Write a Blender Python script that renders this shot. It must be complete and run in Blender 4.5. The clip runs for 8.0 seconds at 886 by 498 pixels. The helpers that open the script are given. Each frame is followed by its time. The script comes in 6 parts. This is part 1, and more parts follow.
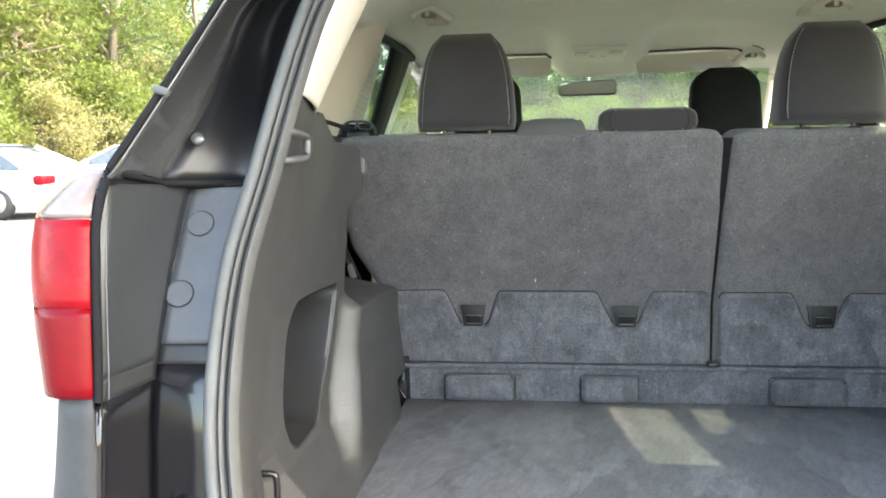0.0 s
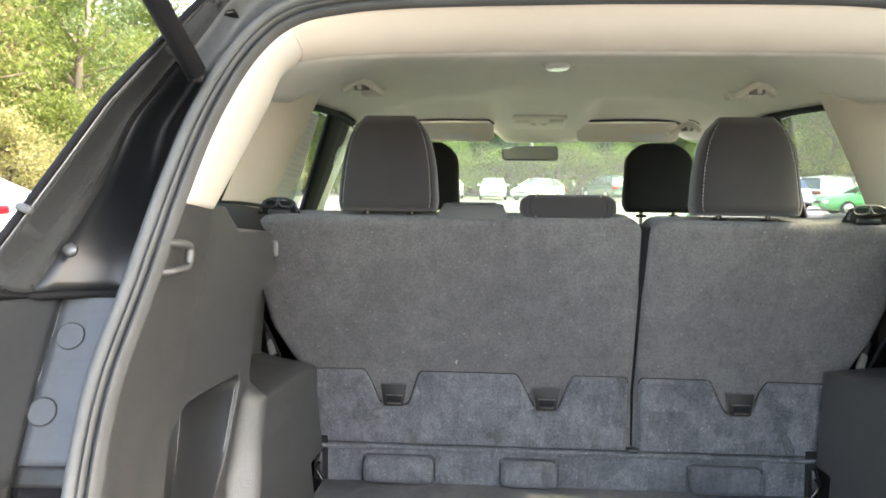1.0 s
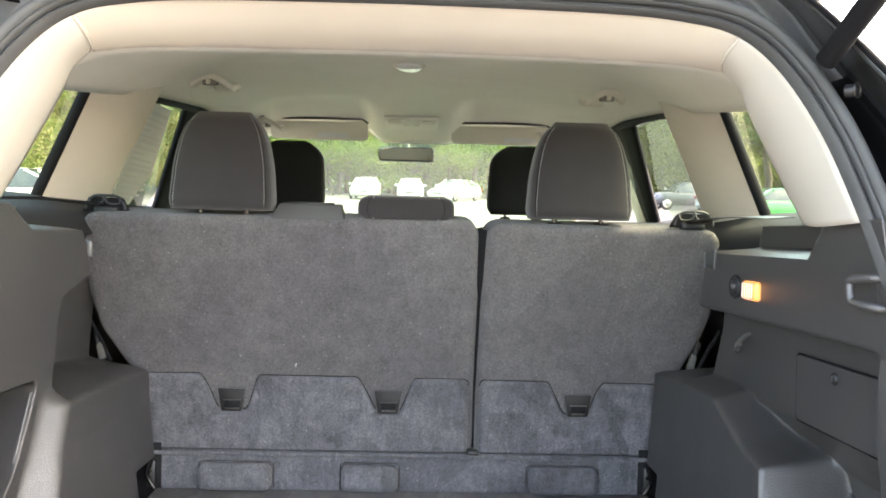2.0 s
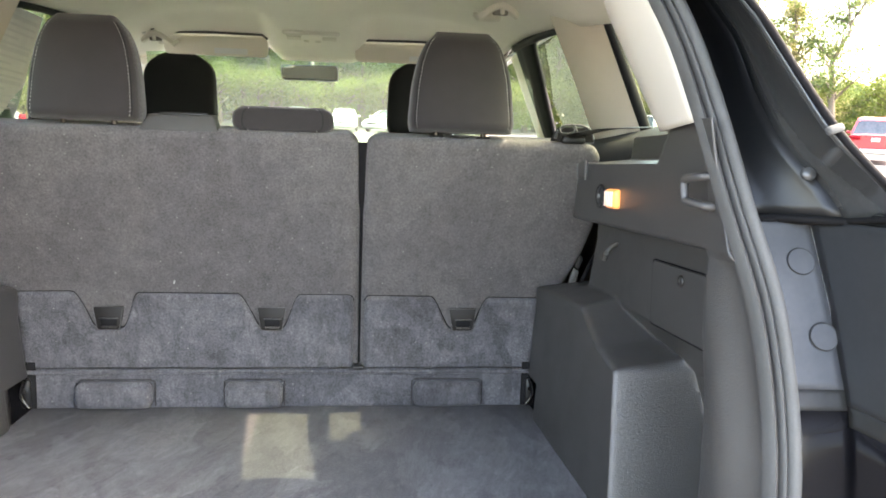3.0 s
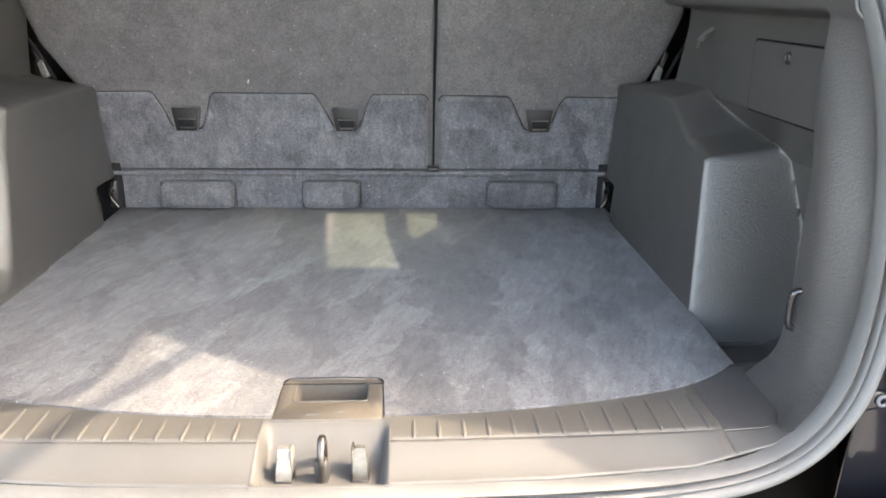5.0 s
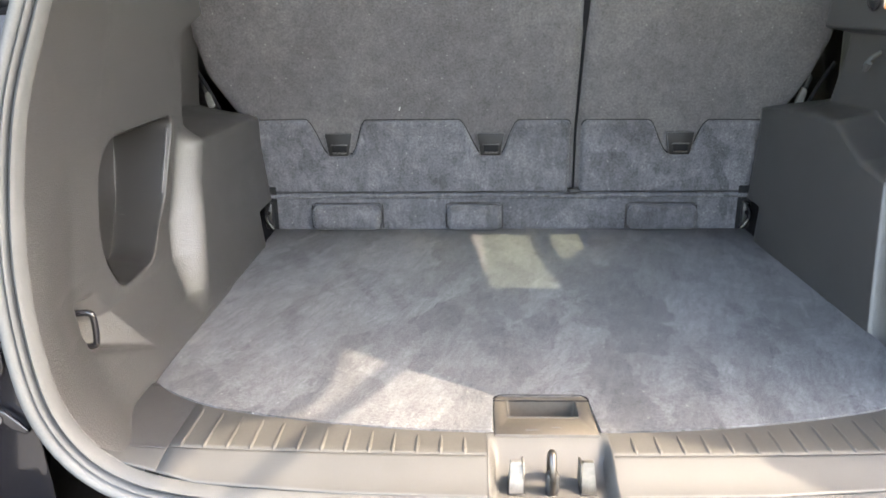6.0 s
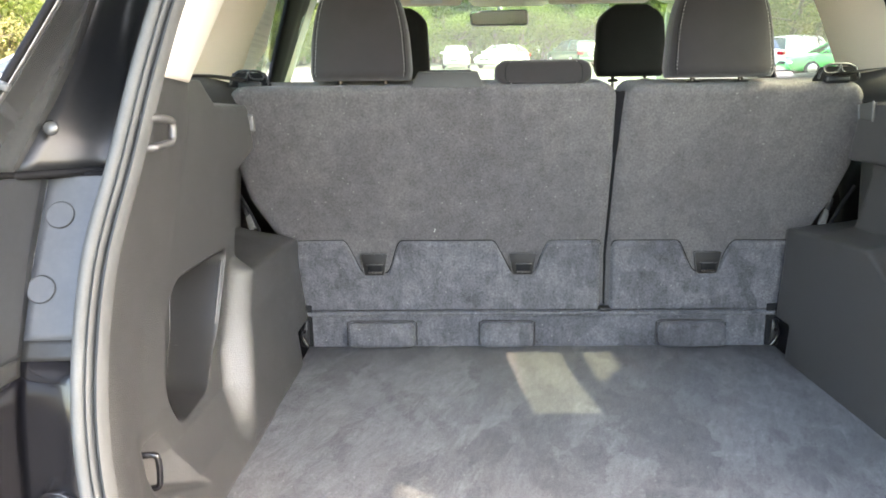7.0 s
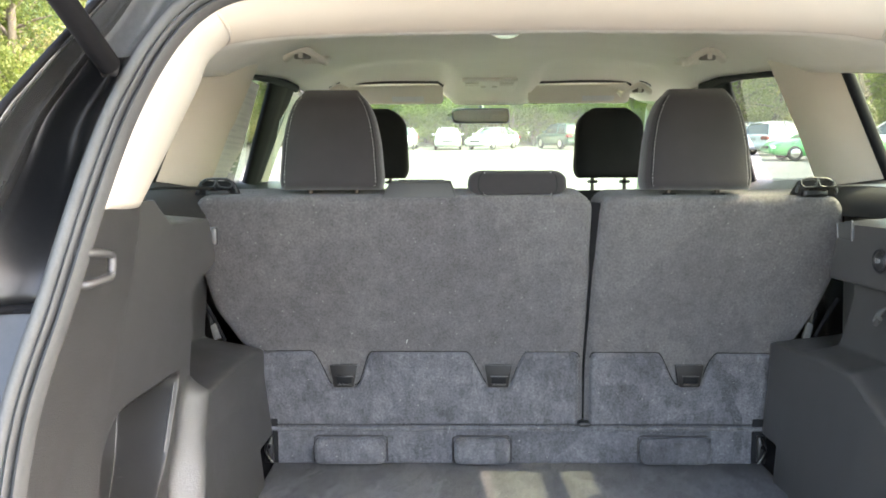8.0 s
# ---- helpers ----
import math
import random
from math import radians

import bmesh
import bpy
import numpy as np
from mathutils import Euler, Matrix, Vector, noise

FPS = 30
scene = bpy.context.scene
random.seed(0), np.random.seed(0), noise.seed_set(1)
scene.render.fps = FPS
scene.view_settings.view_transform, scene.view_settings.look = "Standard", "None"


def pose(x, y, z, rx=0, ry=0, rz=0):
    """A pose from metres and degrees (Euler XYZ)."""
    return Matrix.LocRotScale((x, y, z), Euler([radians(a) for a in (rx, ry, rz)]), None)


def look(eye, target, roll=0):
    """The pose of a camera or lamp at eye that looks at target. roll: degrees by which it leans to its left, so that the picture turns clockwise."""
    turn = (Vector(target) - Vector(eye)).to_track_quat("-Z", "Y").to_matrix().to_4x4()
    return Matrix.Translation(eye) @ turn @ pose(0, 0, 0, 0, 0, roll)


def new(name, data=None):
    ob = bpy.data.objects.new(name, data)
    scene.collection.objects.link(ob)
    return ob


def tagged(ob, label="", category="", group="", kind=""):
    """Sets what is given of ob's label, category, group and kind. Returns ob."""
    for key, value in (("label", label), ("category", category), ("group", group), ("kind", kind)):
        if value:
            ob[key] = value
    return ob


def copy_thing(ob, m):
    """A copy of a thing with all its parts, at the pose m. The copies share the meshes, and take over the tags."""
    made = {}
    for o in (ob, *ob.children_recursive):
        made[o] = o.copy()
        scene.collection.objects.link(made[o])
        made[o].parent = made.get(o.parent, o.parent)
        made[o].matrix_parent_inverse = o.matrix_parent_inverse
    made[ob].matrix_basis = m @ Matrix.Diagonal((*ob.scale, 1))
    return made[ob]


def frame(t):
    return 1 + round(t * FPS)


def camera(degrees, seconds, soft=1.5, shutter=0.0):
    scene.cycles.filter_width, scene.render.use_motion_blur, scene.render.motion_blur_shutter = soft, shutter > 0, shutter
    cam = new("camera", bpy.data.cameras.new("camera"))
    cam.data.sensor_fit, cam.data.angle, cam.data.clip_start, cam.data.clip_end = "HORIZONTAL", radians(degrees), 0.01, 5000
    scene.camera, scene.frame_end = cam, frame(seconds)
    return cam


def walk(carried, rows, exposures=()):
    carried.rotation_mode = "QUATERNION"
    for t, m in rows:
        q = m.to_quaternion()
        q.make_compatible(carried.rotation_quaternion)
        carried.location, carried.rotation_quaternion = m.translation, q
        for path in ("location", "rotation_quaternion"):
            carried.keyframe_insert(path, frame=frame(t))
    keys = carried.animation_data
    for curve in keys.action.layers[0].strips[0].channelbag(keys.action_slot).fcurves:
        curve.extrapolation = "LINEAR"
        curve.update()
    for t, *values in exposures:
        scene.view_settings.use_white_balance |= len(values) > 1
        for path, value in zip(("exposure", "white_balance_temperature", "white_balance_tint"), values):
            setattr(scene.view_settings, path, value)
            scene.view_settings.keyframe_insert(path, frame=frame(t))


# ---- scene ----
cam = camera(59.9, 8.0, soft=1.8)
PATH = [
    (0, (-0.26, -0.025, 1.253), (-0.491, 1.956, 1.114), -0.7),
    (0.5, (-0.23, -0.016, 1.318), (-0.422, 1.973, 1.231), 0.2),
    (1, (-0.159, 0.004, 1.353), (-0.304, 1.998, 1.308), 0.8),
    (1.5, (-0.042, 0.031, 1.358), (-0.118, 2.03, 1.339), 1.1),
    (1.7, (-0.021, 0.028, 1.361), (-0.036, 2.028, 1.339), 1.3),
    (2.8, (0.131, 0.035, 1.332), (0.332, 2.018, 1.167), 1.5),
    (3, (0.141, 0.035, 1.321), (0.372, 2.011, 1.11), 1.6),
    (3.5, (0.155, 0.047, 1.291), (0.423, 1.999, 0.948), 1.8),
    (4, (0.156, 0.047, 1.262), (0.408, 1.975, 0.794), 1.9),
    (4.2, (0.154, 0.05, 1.252), (0.383, 1.969, 0.74), 1.8),
    (5.3, (0.049, 0.035, 1.242), (0.086, 1.928, 0.597), 0.3),
    (5.5, (0.009, 0.026, 1.248), (0.012, 1.921, 0.608), -0.0),
    (6, (-0.101, 0.001, 1.267), (-0.161, 1.91, 0.674), -0.6),
    (6.5, (-0.169, -0.024, 1.298), (-0.24, 1.913, 0.806), -0.7),
    (7, (-0.184, -0.016, 1.349), (-0.239, 1.947, 0.975), -0.7),
    (7.5, (-0.182, -0.004, 1.381), (-0.223, 1.978, 1.119), -0.4),
    (8, (-0.143, 0.052, 1.415), (-0.174, 2.044, 1.24), -0.2),
]
# The load floor slopes down toward the front, as the whole car sits nose-down by PITCH.
PITCH = -4.0
CAR = Matrix.Translation((0, 1.0, 0)) @ pose(0, 0, 0, PITCH, 0, 0) @ Matrix.Translation((0, -1.0, 0))
walk(cam, [(t, CAR @ look(eye, target, roll)) for t, eye, target, roll in PATH],
     exposures=[(0.0, 4.52, 7900, 7), (1.0, 4.53, 8100, 10), (1.5, 4.60, 8200, 13), (3.0, 4.70, 8400, 14), (3.5, 4.90, 8900, 14), (4.0, 4.98, 9000, 13),
                (5.5, 4.68, 8200, 12), (6.5, 4.72, 8100, 11), (7.0, 4.88, 8200, 11), (7.5, 4.88, 7900, 11), (8.0, 4.67, 7900, 12)])

# ---- world, sun, exposure ----
SUN_WAY = (CAR.to_3x3() @ Vector((0.867, -0.115, 1.0))).normalized()   # towards the sun
world = bpy.data.worlds.new("sky")
scene.world = world
world.use_nodes = True
wn, wl = world.node_tree.nodes, world.node_tree.links
sky = wn.new("ShaderNodeTexSky")
sky.sky_type = "NISHITA"
sky.sun_disc = False
sky.sun_elevation = math.asin(SUN_WAY.z)
sky.sun_rotation = math.atan2(SUN_WAY.x, SUN_WAY.y)
sky.air_density, sky.dust_density, sky.ozone_density = 1.0, 2.8, 1.0
wn["Background"].inputs["Strength"].default_value = 0.12
wl.new(sky.outputs[0], wn["Background"].inputs["Color"])
sun = new("sun", bpy.data.lights.new("sun", "SUN"))
sun.data.energy, sun.data.angle, sun.data.color = 0.48, radians(0.55), (1.0, 0.93, 0.83)
sun.matrix_world = look(SUN_WAY * 30, (0, 0, 0))

# ---- materials ----
def node(nt, kind, **inputs):
    n = nt.nodes.new(kind)
    for k, v in inputs.items():
        n.inputs[k.replace("_", " ")].default_value = v
    return n


def ramp(nt, fac, stops):
    r = nt.nodes.new("ShaderNodeValToRGB")
    e = r.color_ramp.elements
    while len(e) < len(stops):
        e.new(0.5)
    for el, (p, c) in zip(e, stops):
        el.position, el.color = p, (*c, 1)
    nt.links.new(fac, r.inputs[0])
    return r.outputs[0]


def mat(name, lo, hi, rough=0.6, metal=0.0, scale=8.0, fine=120.0, bump=0.15, depth=0.001, fine_mix=0.35, spec=0.5, coat=0.0, sheen=0.0, stretch=(1, 1, 1), rough_var=0.08):
    """Two scales of noise drive the colour between lo and hi, the gloss and a fine relief."""
    m = bpy.data.materials.new(name)
    m.use_nodes = True
    nt = m.node_tree
    b = nt.nodes["Principled BSDF"]
    tc = nt.nodes.new("ShaderNodeTexCoord")
    mp = nt.nodes.new("ShaderNodeMapping")
    mp.inputs["Scale"].default_value = stretch
    nt.links.new(tc.outputs["Object"], mp.inputs[0])
    big = node(nt, "ShaderNodeTexNoise", Scale=scale, Detail=5.0, Roughness=0.6)
    small = node(nt, "ShaderNodeTexNoise", Scale=fine, Detail=3.0, Roughness=0.7)
    for n in (big, small):
        nt.links.new(mp.outputs[0], n.inputs["Vector"])
    mix = nt.nodes.new("ShaderNodeMix")
    mix.inputs[0].default_value = fine_mix
    nt.links.new(big.outputs[0], mix.inputs[2])
    nt.links.new(small.outputs[0], mix.inputs[3])
    fac = mix.outputs[0]
    nt.links.new(ramp(nt, fac, [(0.32, lo), (0.68, hi)]), b.inputs["Base Color"])
    b.inputs["Metallic"].default_value = metal
    b.inputs["Specular IOR Level"].default_value = spec
    b.inputs["Coat Weight"].default_value = coat
    b.inputs["Coat Roughness"].default_value = 0.06
    b.inputs["Sheen Weight"].default_value = sheen
    b.inputs["Sheen Roughness"].default_value = 0.5
    rr = node(nt, "ShaderNodeMapRange")
    rr.inputs[3].default_value, rr.inputs[4].default_value = max(0.02, rough - rough_var), min(1.0, rough + rough_var)
    nt.links.new(big.outputs[0], rr.inputs[0])
    nt.links.new(rr.outputs[0], b.inputs["Roughness"])
    if bump:
        bp = node(nt, "ShaderNodeBump", Strength=bump, Distance=depth)
        nt.links.new(small.outputs[0], bp.inputs["Height"])
        nt.links.new(bp.outputs[0], b.inputs["Normal"])
    return m


def glass(name, tint, gloss=1.0, haze=0.0):
    """A thin tinted pane: light passes with its tint, the surface mirrors by Fresnel."""
    m = bpy.data.materials.new(name)
    m.use_nodes = True
    nt = m.node_tree
    nt.nodes.remove(nt.nodes["Principled BSDF"])
    out = nt.nodes["Material Output"]
    tr = node(nt, "ShaderNodeBsdfTransparent", Color=(*tint, 1))
    gl = node(nt, "ShaderNodeBsdfGlossy", Roughness=0.02)
    fr = nt.nodes.new("ShaderNodeLayerWeight")
    power = node(nt, "ShaderNodeMath")
    power.operation = "POWER"
    power.inputs[1].default_value = 4.0
    nt.links.new(fr.outputs["Facing"], power.inputs[0])
    mul = node(nt, "ShaderNodeMath")
    mul.operation = "MULTIPLY_ADD"
    mul.inputs[1].default_value, mul.inputs[2].default_value = 0.6 * gloss, 0.05 * gloss
    nt.links.new(power.outputs[0], mul.inputs[0])
    mx = nt.nodes.new("ShaderNodeMixShader")
    nt.links.new(mul.outputs[0], mx.inputs[0])
    nt.links.new(tr.outputs[0], mx.inputs[1])
    nt.links.new(gl.outputs[0], mx.inputs[2])
    last = mx
    # a translucent share imitates glare and haze over the view outside
    if haze:
        veil = node(nt, "ShaderNodeBsdfTranslucent", Color=(0.75, 0.8, 0.76, 1))
        last = node(nt, "ShaderNodeMixShader", Fac=haze)
        nt.links.new(mx.outputs[0], last.inputs[1])
        nt.links.new(veil.outputs[0], last.inputs[2])
    nt.links.new(last.outputs[0], out.inputs[0])
    return m


def carpet(name, lo, hi, nap, strength, turn=0.0, tufts=0.34):
    """Cut-pile carpet: fibres, flecks of lint, and brushed strokes where the pile lies another way."""
    m = mat(name, lo, hi, rough=0.95, scale=24.0, fine=620.0, bump=0.8, depth=0.0022, fine_mix=0.6, spec=0.1, sheen=0.15)
    nt = m.node_tree
    b = nt.nodes["Principled BSDF"]
    col = b.inputs["Base Color"].links[0].from_socket
    tc = nt.nodes.new("ShaderNodeTexCoord")
    lo_s, hi_s = 1 - strength, 1 + strength
    # each stroke of the brush leaves a long cell of pile that lies its own way
    layers = []
    for k, (scale, spin, squeeze) in enumerate(((nap, turn, 0.20), (nap * 1.2, turn + 34, 0.24))):
        mp = nt.nodes.new("ShaderNodeMapping")
        mp.vector_type = "TEXTURE"
        mp.inputs["Rotation"].default_value = (0, 0, radians(spin))
        mp.inputs["Scale"].default_value = (1.0, 1 / squeeze, 1.6)
        bend = node(nt, "ShaderNodeTexNoise", Scale=9.0 + 5.0 * k, Detail=5.0, Roughness=0.65)
        wob = nt.nodes.new("ShaderNodeMix")
        wob.data_type = "VECTOR"
        wob.inputs[0].default_value = 0.09
        nt.links.new(tc.outputs["Object"], bend.inputs["Vector"])
        nt.links.new(tc.outputs["Object"], wob.inputs[4])
        nt.links.new(bend.outputs["Color"], wob.inputs[5])
        nt.links.new(wob.outputs[1], mp.inputs[0])
        cell = node(nt, "ShaderNodeTexVoronoi", Scale=scale)
        cell.feature = "F1"
        nt.links.new(mp.outputs[0], cell.inputs["Vector"])
        grey = nt.nodes.new("ShaderNodeSeparateColor")
        nt.links.new(cell.outputs["Color"], grey.inputs[0])
        layers.append(grey.outputs[0])
    both = nt.nodes.new("ShaderNodeMix")
    both.inputs[0].default_value = 0.45
    nt.links.new(layers[0], both.inputs[2])
    nt.links.new(layers[1], both.inputs[3])
    strokes = ramp(nt, both.outputs[0], [(0.25, (lo_s, lo_s, lo_s * 1.02)), (0.75, (hi_s, hi_s, hi_s))])
    tuft = node(nt, "ShaderNodeTexNoise", Scale=230.0, Detail=3.0, Roughness=0.75)
    nt.links.new(tc.outputs["Object"], tuft.inputs["Vector"])
    speck = ramp(nt, tuft.outputs[0], [(0.34, (1 - tufts,) * 3), (0.66, (1 + tufts,) * 3)])
    # combed streaks of fibre inside the strokes
    comb = nt.nodes.new("ShaderNodeMapping")
    comb.inputs["Rotation"].default_value = (0, 0, radians(turn))
    comb.inputs["Scale"].default_value = (1.0, 5.0, 3.0)
    comb.vector_type = "TEXTURE"
    nt.links.new(tc.outputs["Object"], comb.inputs[0])
    fibre = node(nt, "ShaderNodeTexNoise", Scale=95.0, Detail=4.0, Roughness=0.7)
    nt.links.new(comb.outputs[0], fibre.inputs["Vector"])
    streak = ramp(nt, fibre.outputs[0], [(0.32, (1 - 0.8 * strength,) * 3), (0.68, (1 + 0.8 * strength,) * 3)])
    for extra in (strokes, streak, speck):
        mul = nt.nodes.new("ShaderNodeMix")
        mul.data_type, mul.blend_type = "RGBA", "MULTIPLY"
        mul.inputs[0].default_value = 1.0
        nt.links.new(col, mul.inputs[6])
        nt.links.new(extra, mul.inputs[7])
        col = mul.outputs[2]
    lint = node(nt, "ShaderNodeTexVoronoi", Scale=42.0)
    nt.links.new(tc.outputs["Object"], lint.inputs["Vector"])
    fleck = ramp(nt, lint.outputs["Distance"], [(0.05, (0.7, 0.7, 0.7)), (0.075, (0, 0, 0))])
    mx = nt.nodes.new("ShaderNodeMix")
    mx.data_type = "RGBA"
    nt.links.new(fleck, mx.inputs[0])
    nt.links.new(col, mx.inputs[6])
    mx.inputs[7].default_value = (0.30, 0.30, 0.28, 1)
    nt.links.new(mx.outputs[2], b.inputs["Base Color"])
    return m


def leaf_mat(name, lo, hi):
    m = bpy.data.materials.new(name)
    m.use_nodes = True
    nt = m.node_tree
    b = nt.nodes["Principled BSDF"]
    geo = nt.nodes.new("ShaderNodeNewGeometry")
    col = ramp(nt, geo.outputs["Random Per Island"], [(0.0, lo), (1.0, hi)])
    nt.links.new(col, b.inputs["Base Color"])
    b.inputs["Roughness"].default_value = 0.55
    tl = nt.nodes.new("ShaderNodeBsdfTranslucent")
    nt.links.new(col, tl.inputs[0])
    mx = node(nt, "ShaderNodeMixShader", Fac=0.55)
    nt.links.new(b.outputs[0], mx.inputs[1])
    nt.links.new(tl.outputs[0], mx.inputs[2])
    nt.links.new(mx.outputs[0], nt.nodes["Material Output"].inputs[0])
    return m


def lamp_mat(name, colour, strength):
    m = mat(name, colour, colour, rough=0.3, bump=0)
    b = m.node_tree.nodes["Principled BSDF"]
    b.inputs["Emission Color"].default_value = (*colour, 1)
    b.inputs["Emission Strength"].default_value = strength
    return m


CARPET_SEAT = carpet("seat_carpet", (0.070, 0.0655, 0.0655), (0.136, 0.1275, 0.1265), 7.0, 0.08, 8.0, 0.28)
CARPET_FLAP = carpet("flap_carpet", (0.051, 0.0505, 0.055), (0.121, 0.120, 0.129), 17.0, 0.22, 12, 0.32)
CARPET_FLOOR = carpet("floor_carpet", (0.051, 0.0515, 0.0535), (0.106, 0.107, 0.110), 19.0, 0.29, -18, 0.34)
PLASTIC = mat("grained_charcoal_plastic", (0.0355, 0.0342, 0.0338), (0.048, 0.0463, 0.0457), rough=0.36, scale=9, fine=340, bump=1.0, depth=0.0010, spec=0.9, rough_var=0.13)
PLASTIC_SMOOTH = mat("smooth_dark_plastic", (0.020, 0.0195, 0.0195), (0.028, 0.0275, 0.027), rough=0.34, scale=5, fine=600, bump=0.12, depth=0.0004, spec=0.6)
PLASTIC_MID = mat("grey_sill_plastic", (0.050, 0.0495, 0.048), (0.066, 0.065, 0.062), rough=0.6, scale=9, fine=700, bump=0.3, depth=0.0006)
LEDGE = mat("matte_dark_ledge_plastic", (0.016, 0.016, 0.0165), (0.024, 0.024, 0.0245), rough=0.75, scale=8, fine=420, bump=0.5, depth=0.0007, spec=0.3)
TREAD = mat("dusty_sill_tread", (0.038, 0.0362, 0.0325), (0.061, 0.0580, 0.0520), rough=0.65, scale=12, fine=260, bump=0.25, depth=0.0008)
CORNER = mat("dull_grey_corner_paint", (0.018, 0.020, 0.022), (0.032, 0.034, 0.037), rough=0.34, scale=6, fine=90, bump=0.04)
ANCHOR = mat("charcoal_anchor_plastic", (0.011, 0.0100, 0.0098), (0.018, 0.0164, 0.0160), spec=0.22, rough=0.5, scale=30, fine=400, bump=0.15)
BLACK = mat("black_plastic", (0.010, 0.010, 0.011), (0.018, 0.018, 0.019), rough=0.42, scale=20, fine=300, bump=0.1)
FABRIC = mat("charcoal_seat_fabric", (0.020, 0.0174, 0.0178), (0.030, 0.0262, 0.0268), rough=0.85, scale=10, fine=900, bump=0.4, depth=0.0008, spec=0.2, sheen=0.25)
FABRIC_BLACK = mat("black_seat_fabric", (0.008, 0.008, 0.009), (0.014, 0.014, 0.015), rough=0.85, scale=10, fine=700, bump=0.4, spec=0.2)
THREAD = mat("pale_thread", (0.32, 0.31, 0.30), (0.48, 0.47, 0.45), rough=0.8, fine=400)
BEIGE = mat("beige_pillar_plastic", (0.60, 0.54, 0.45), (0.66, 0.60, 0.51), rough=0.6, scale=4, fine=800, bump=0.2, depth=0.0005)
PILLAR_PALE = mat("pale_pillar_plastic", (0.57, 0.53, 0.465), (0.63, 0.59, 0.52), rough=0.55, scale=4, fine=800, bump=0.2, depth=0.0005)
LINER = mat("woven_headliner", (0.84, 0.805, 0.72), (0.89, 0.855, 0.77), rough=0.95, scale=6, fine=600, bump=0.4, depth=0.0008, spec=0.1)
VISOR = mat("visor_vinyl", (0.70, 0.655, 0.56), (0.76, 0.71, 0.61), rough=0.7, fine=500)
PAINT = mat("black_car_paint", (0.006, 0.006, 0.008), (0.012, 0.0115, 0.013), rough=0.16, scale=3, fine=60, bump=0.0, coat=0.45, spec=0.35)
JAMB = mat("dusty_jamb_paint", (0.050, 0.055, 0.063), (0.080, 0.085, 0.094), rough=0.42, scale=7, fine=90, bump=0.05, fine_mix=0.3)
GUTTER = mat("dusty_black_pillar_paint", (0.006, 0.0065, 0.008), (0.013, 0.014, 0.015), rough=0.34, scale=5, fine=120, bump=0.03, coat=0.05, spec=0.35)
MID_GREY = mat("mid_grey_paint", (0.07, 0.075, 0.085), (0.11, 0.115, 0.125), rough=0.45, scale=7, fine=110, bump=0.05)
DARK_BAND = mat("dark_band_paint", (0.012, 0.0125, 0.013), (0.030, 0.031, 0.031), rough=0.45, scale=22, fine=120, bump=0.1)
# pale grey puts the light on the upper gutter into its colour
UPPER_GREY = mat("light_painted_gutter_grey", (0.14, 0.143, 0.15), (0.21, 0.214, 0.22), rough=0.5, scale=7, fine=110, bump=0.05)
# black paint with light dust, lightened to imitate the sky's reflection
FLANK = mat("dusty_sky_grey_flank_paint", (0.034, 0.036, 0.038), (0.062, 0.065, 0.066), rough=0.22, scale=5, fine=120, bump=0.03, coat=0.5)
CAP = mat("dusty_bumper_cap", (0.030, 0.031, 0.032), (0.050, 0.051, 0.052), rough=0.55, scale=7, fine=90, bump=0.05, spec=0.2)
DULL_BLACK = mat("dull_black_trim", (0.005, 0.005, 0.006), (0.010, 0.010, 0.011), rough=0.75, scale=14, fine=300, bump=0.1, spec=0.15)
RUBBER = mat("weathered_rubber_seal", (0.068, 0.070, 0.069), (0.110, 0.112, 0.110), rough=0.66, scale=9, fine=500, bump=0.2, spec=0.3)
RUBBER_LIP = mat("dark_grey_rubber_lip", (0.055, 0.056, 0.056), (0.090, 0.091, 0.089), rough=0.6, scale=9, fine=500, bump=0.2, spec=0.35)
CREASE_PALE = mat("pale_crease_line", (0.30, 0.31, 0.32), (0.42, 0.43, 0.44), rough=0.5)
RUBBER_DARK = mat("dark_rubber", (0.015, 0.015, 0.015), (0.03, 0.03, 0.03), rough=0.55, scale=12, fine=300)
METAL = mat("zinc_steel", (0.45, 0.44, 0.42), (0.66, 0.65, 0.63), rough=0.3, metal=1.0, scale=30, fine=300, bump=0.05)
DARK_STEEL = mat("oily_dark_steel", (0.05, 0.045, 0.042), (0.13, 0.12, 0.11), rough=0.32, metal=0.9, scale=60, fine=300, bump=0.1)
CHROME = mat("polished_steel", (0.7, 0.7, 0.7), (0.8, 0.8, 0.8), rough=0.12, metal=1.0, bump=0)
WHITE = mat("white_plastic", (0.32, 0.32, 0.305), (0.40, 0.40, 0.385), rough=0.5)
PAPER = mat("white_window_paper", (0.66, 0.67, 0.66), (0.78, 0.79, 0.78), rough=0.9, scale=14, fine=200)
INK = mat("grey_print", (0.62, 0.63, 0.63), (0.69, 0.70, 0.70), rough=0.9)
RED_DEEP = mat("deep_red_lamp_lens", (0.100, 0.0012, 0.004), (0.145, 0.002, 0.006), rough=0.22, scale=18, fine=120, bump=0.03, coat=0.0, spec=0.12)
RED_LENS = mat("red_lamp_lens", (0.165, 0.003, 0.006), (0.23, 0.004, 0.009), rough=0.28, scale=18, fine=120, bump=0.03, coat=0.0, spec=0.12)
CLEAR_LENS = mat("smoked_lamp_lens", (0.14, 0.105, 0.098), (0.20, 0.155, 0.145), rough=0.25, scale=10, fine=120, bump=0.03, coat=0.15)
AMBER = mat("amber_trim", (0.30, 0.15, 0.05), (0.38, 0.20, 0.08), rough=0.2, coat=0.5)
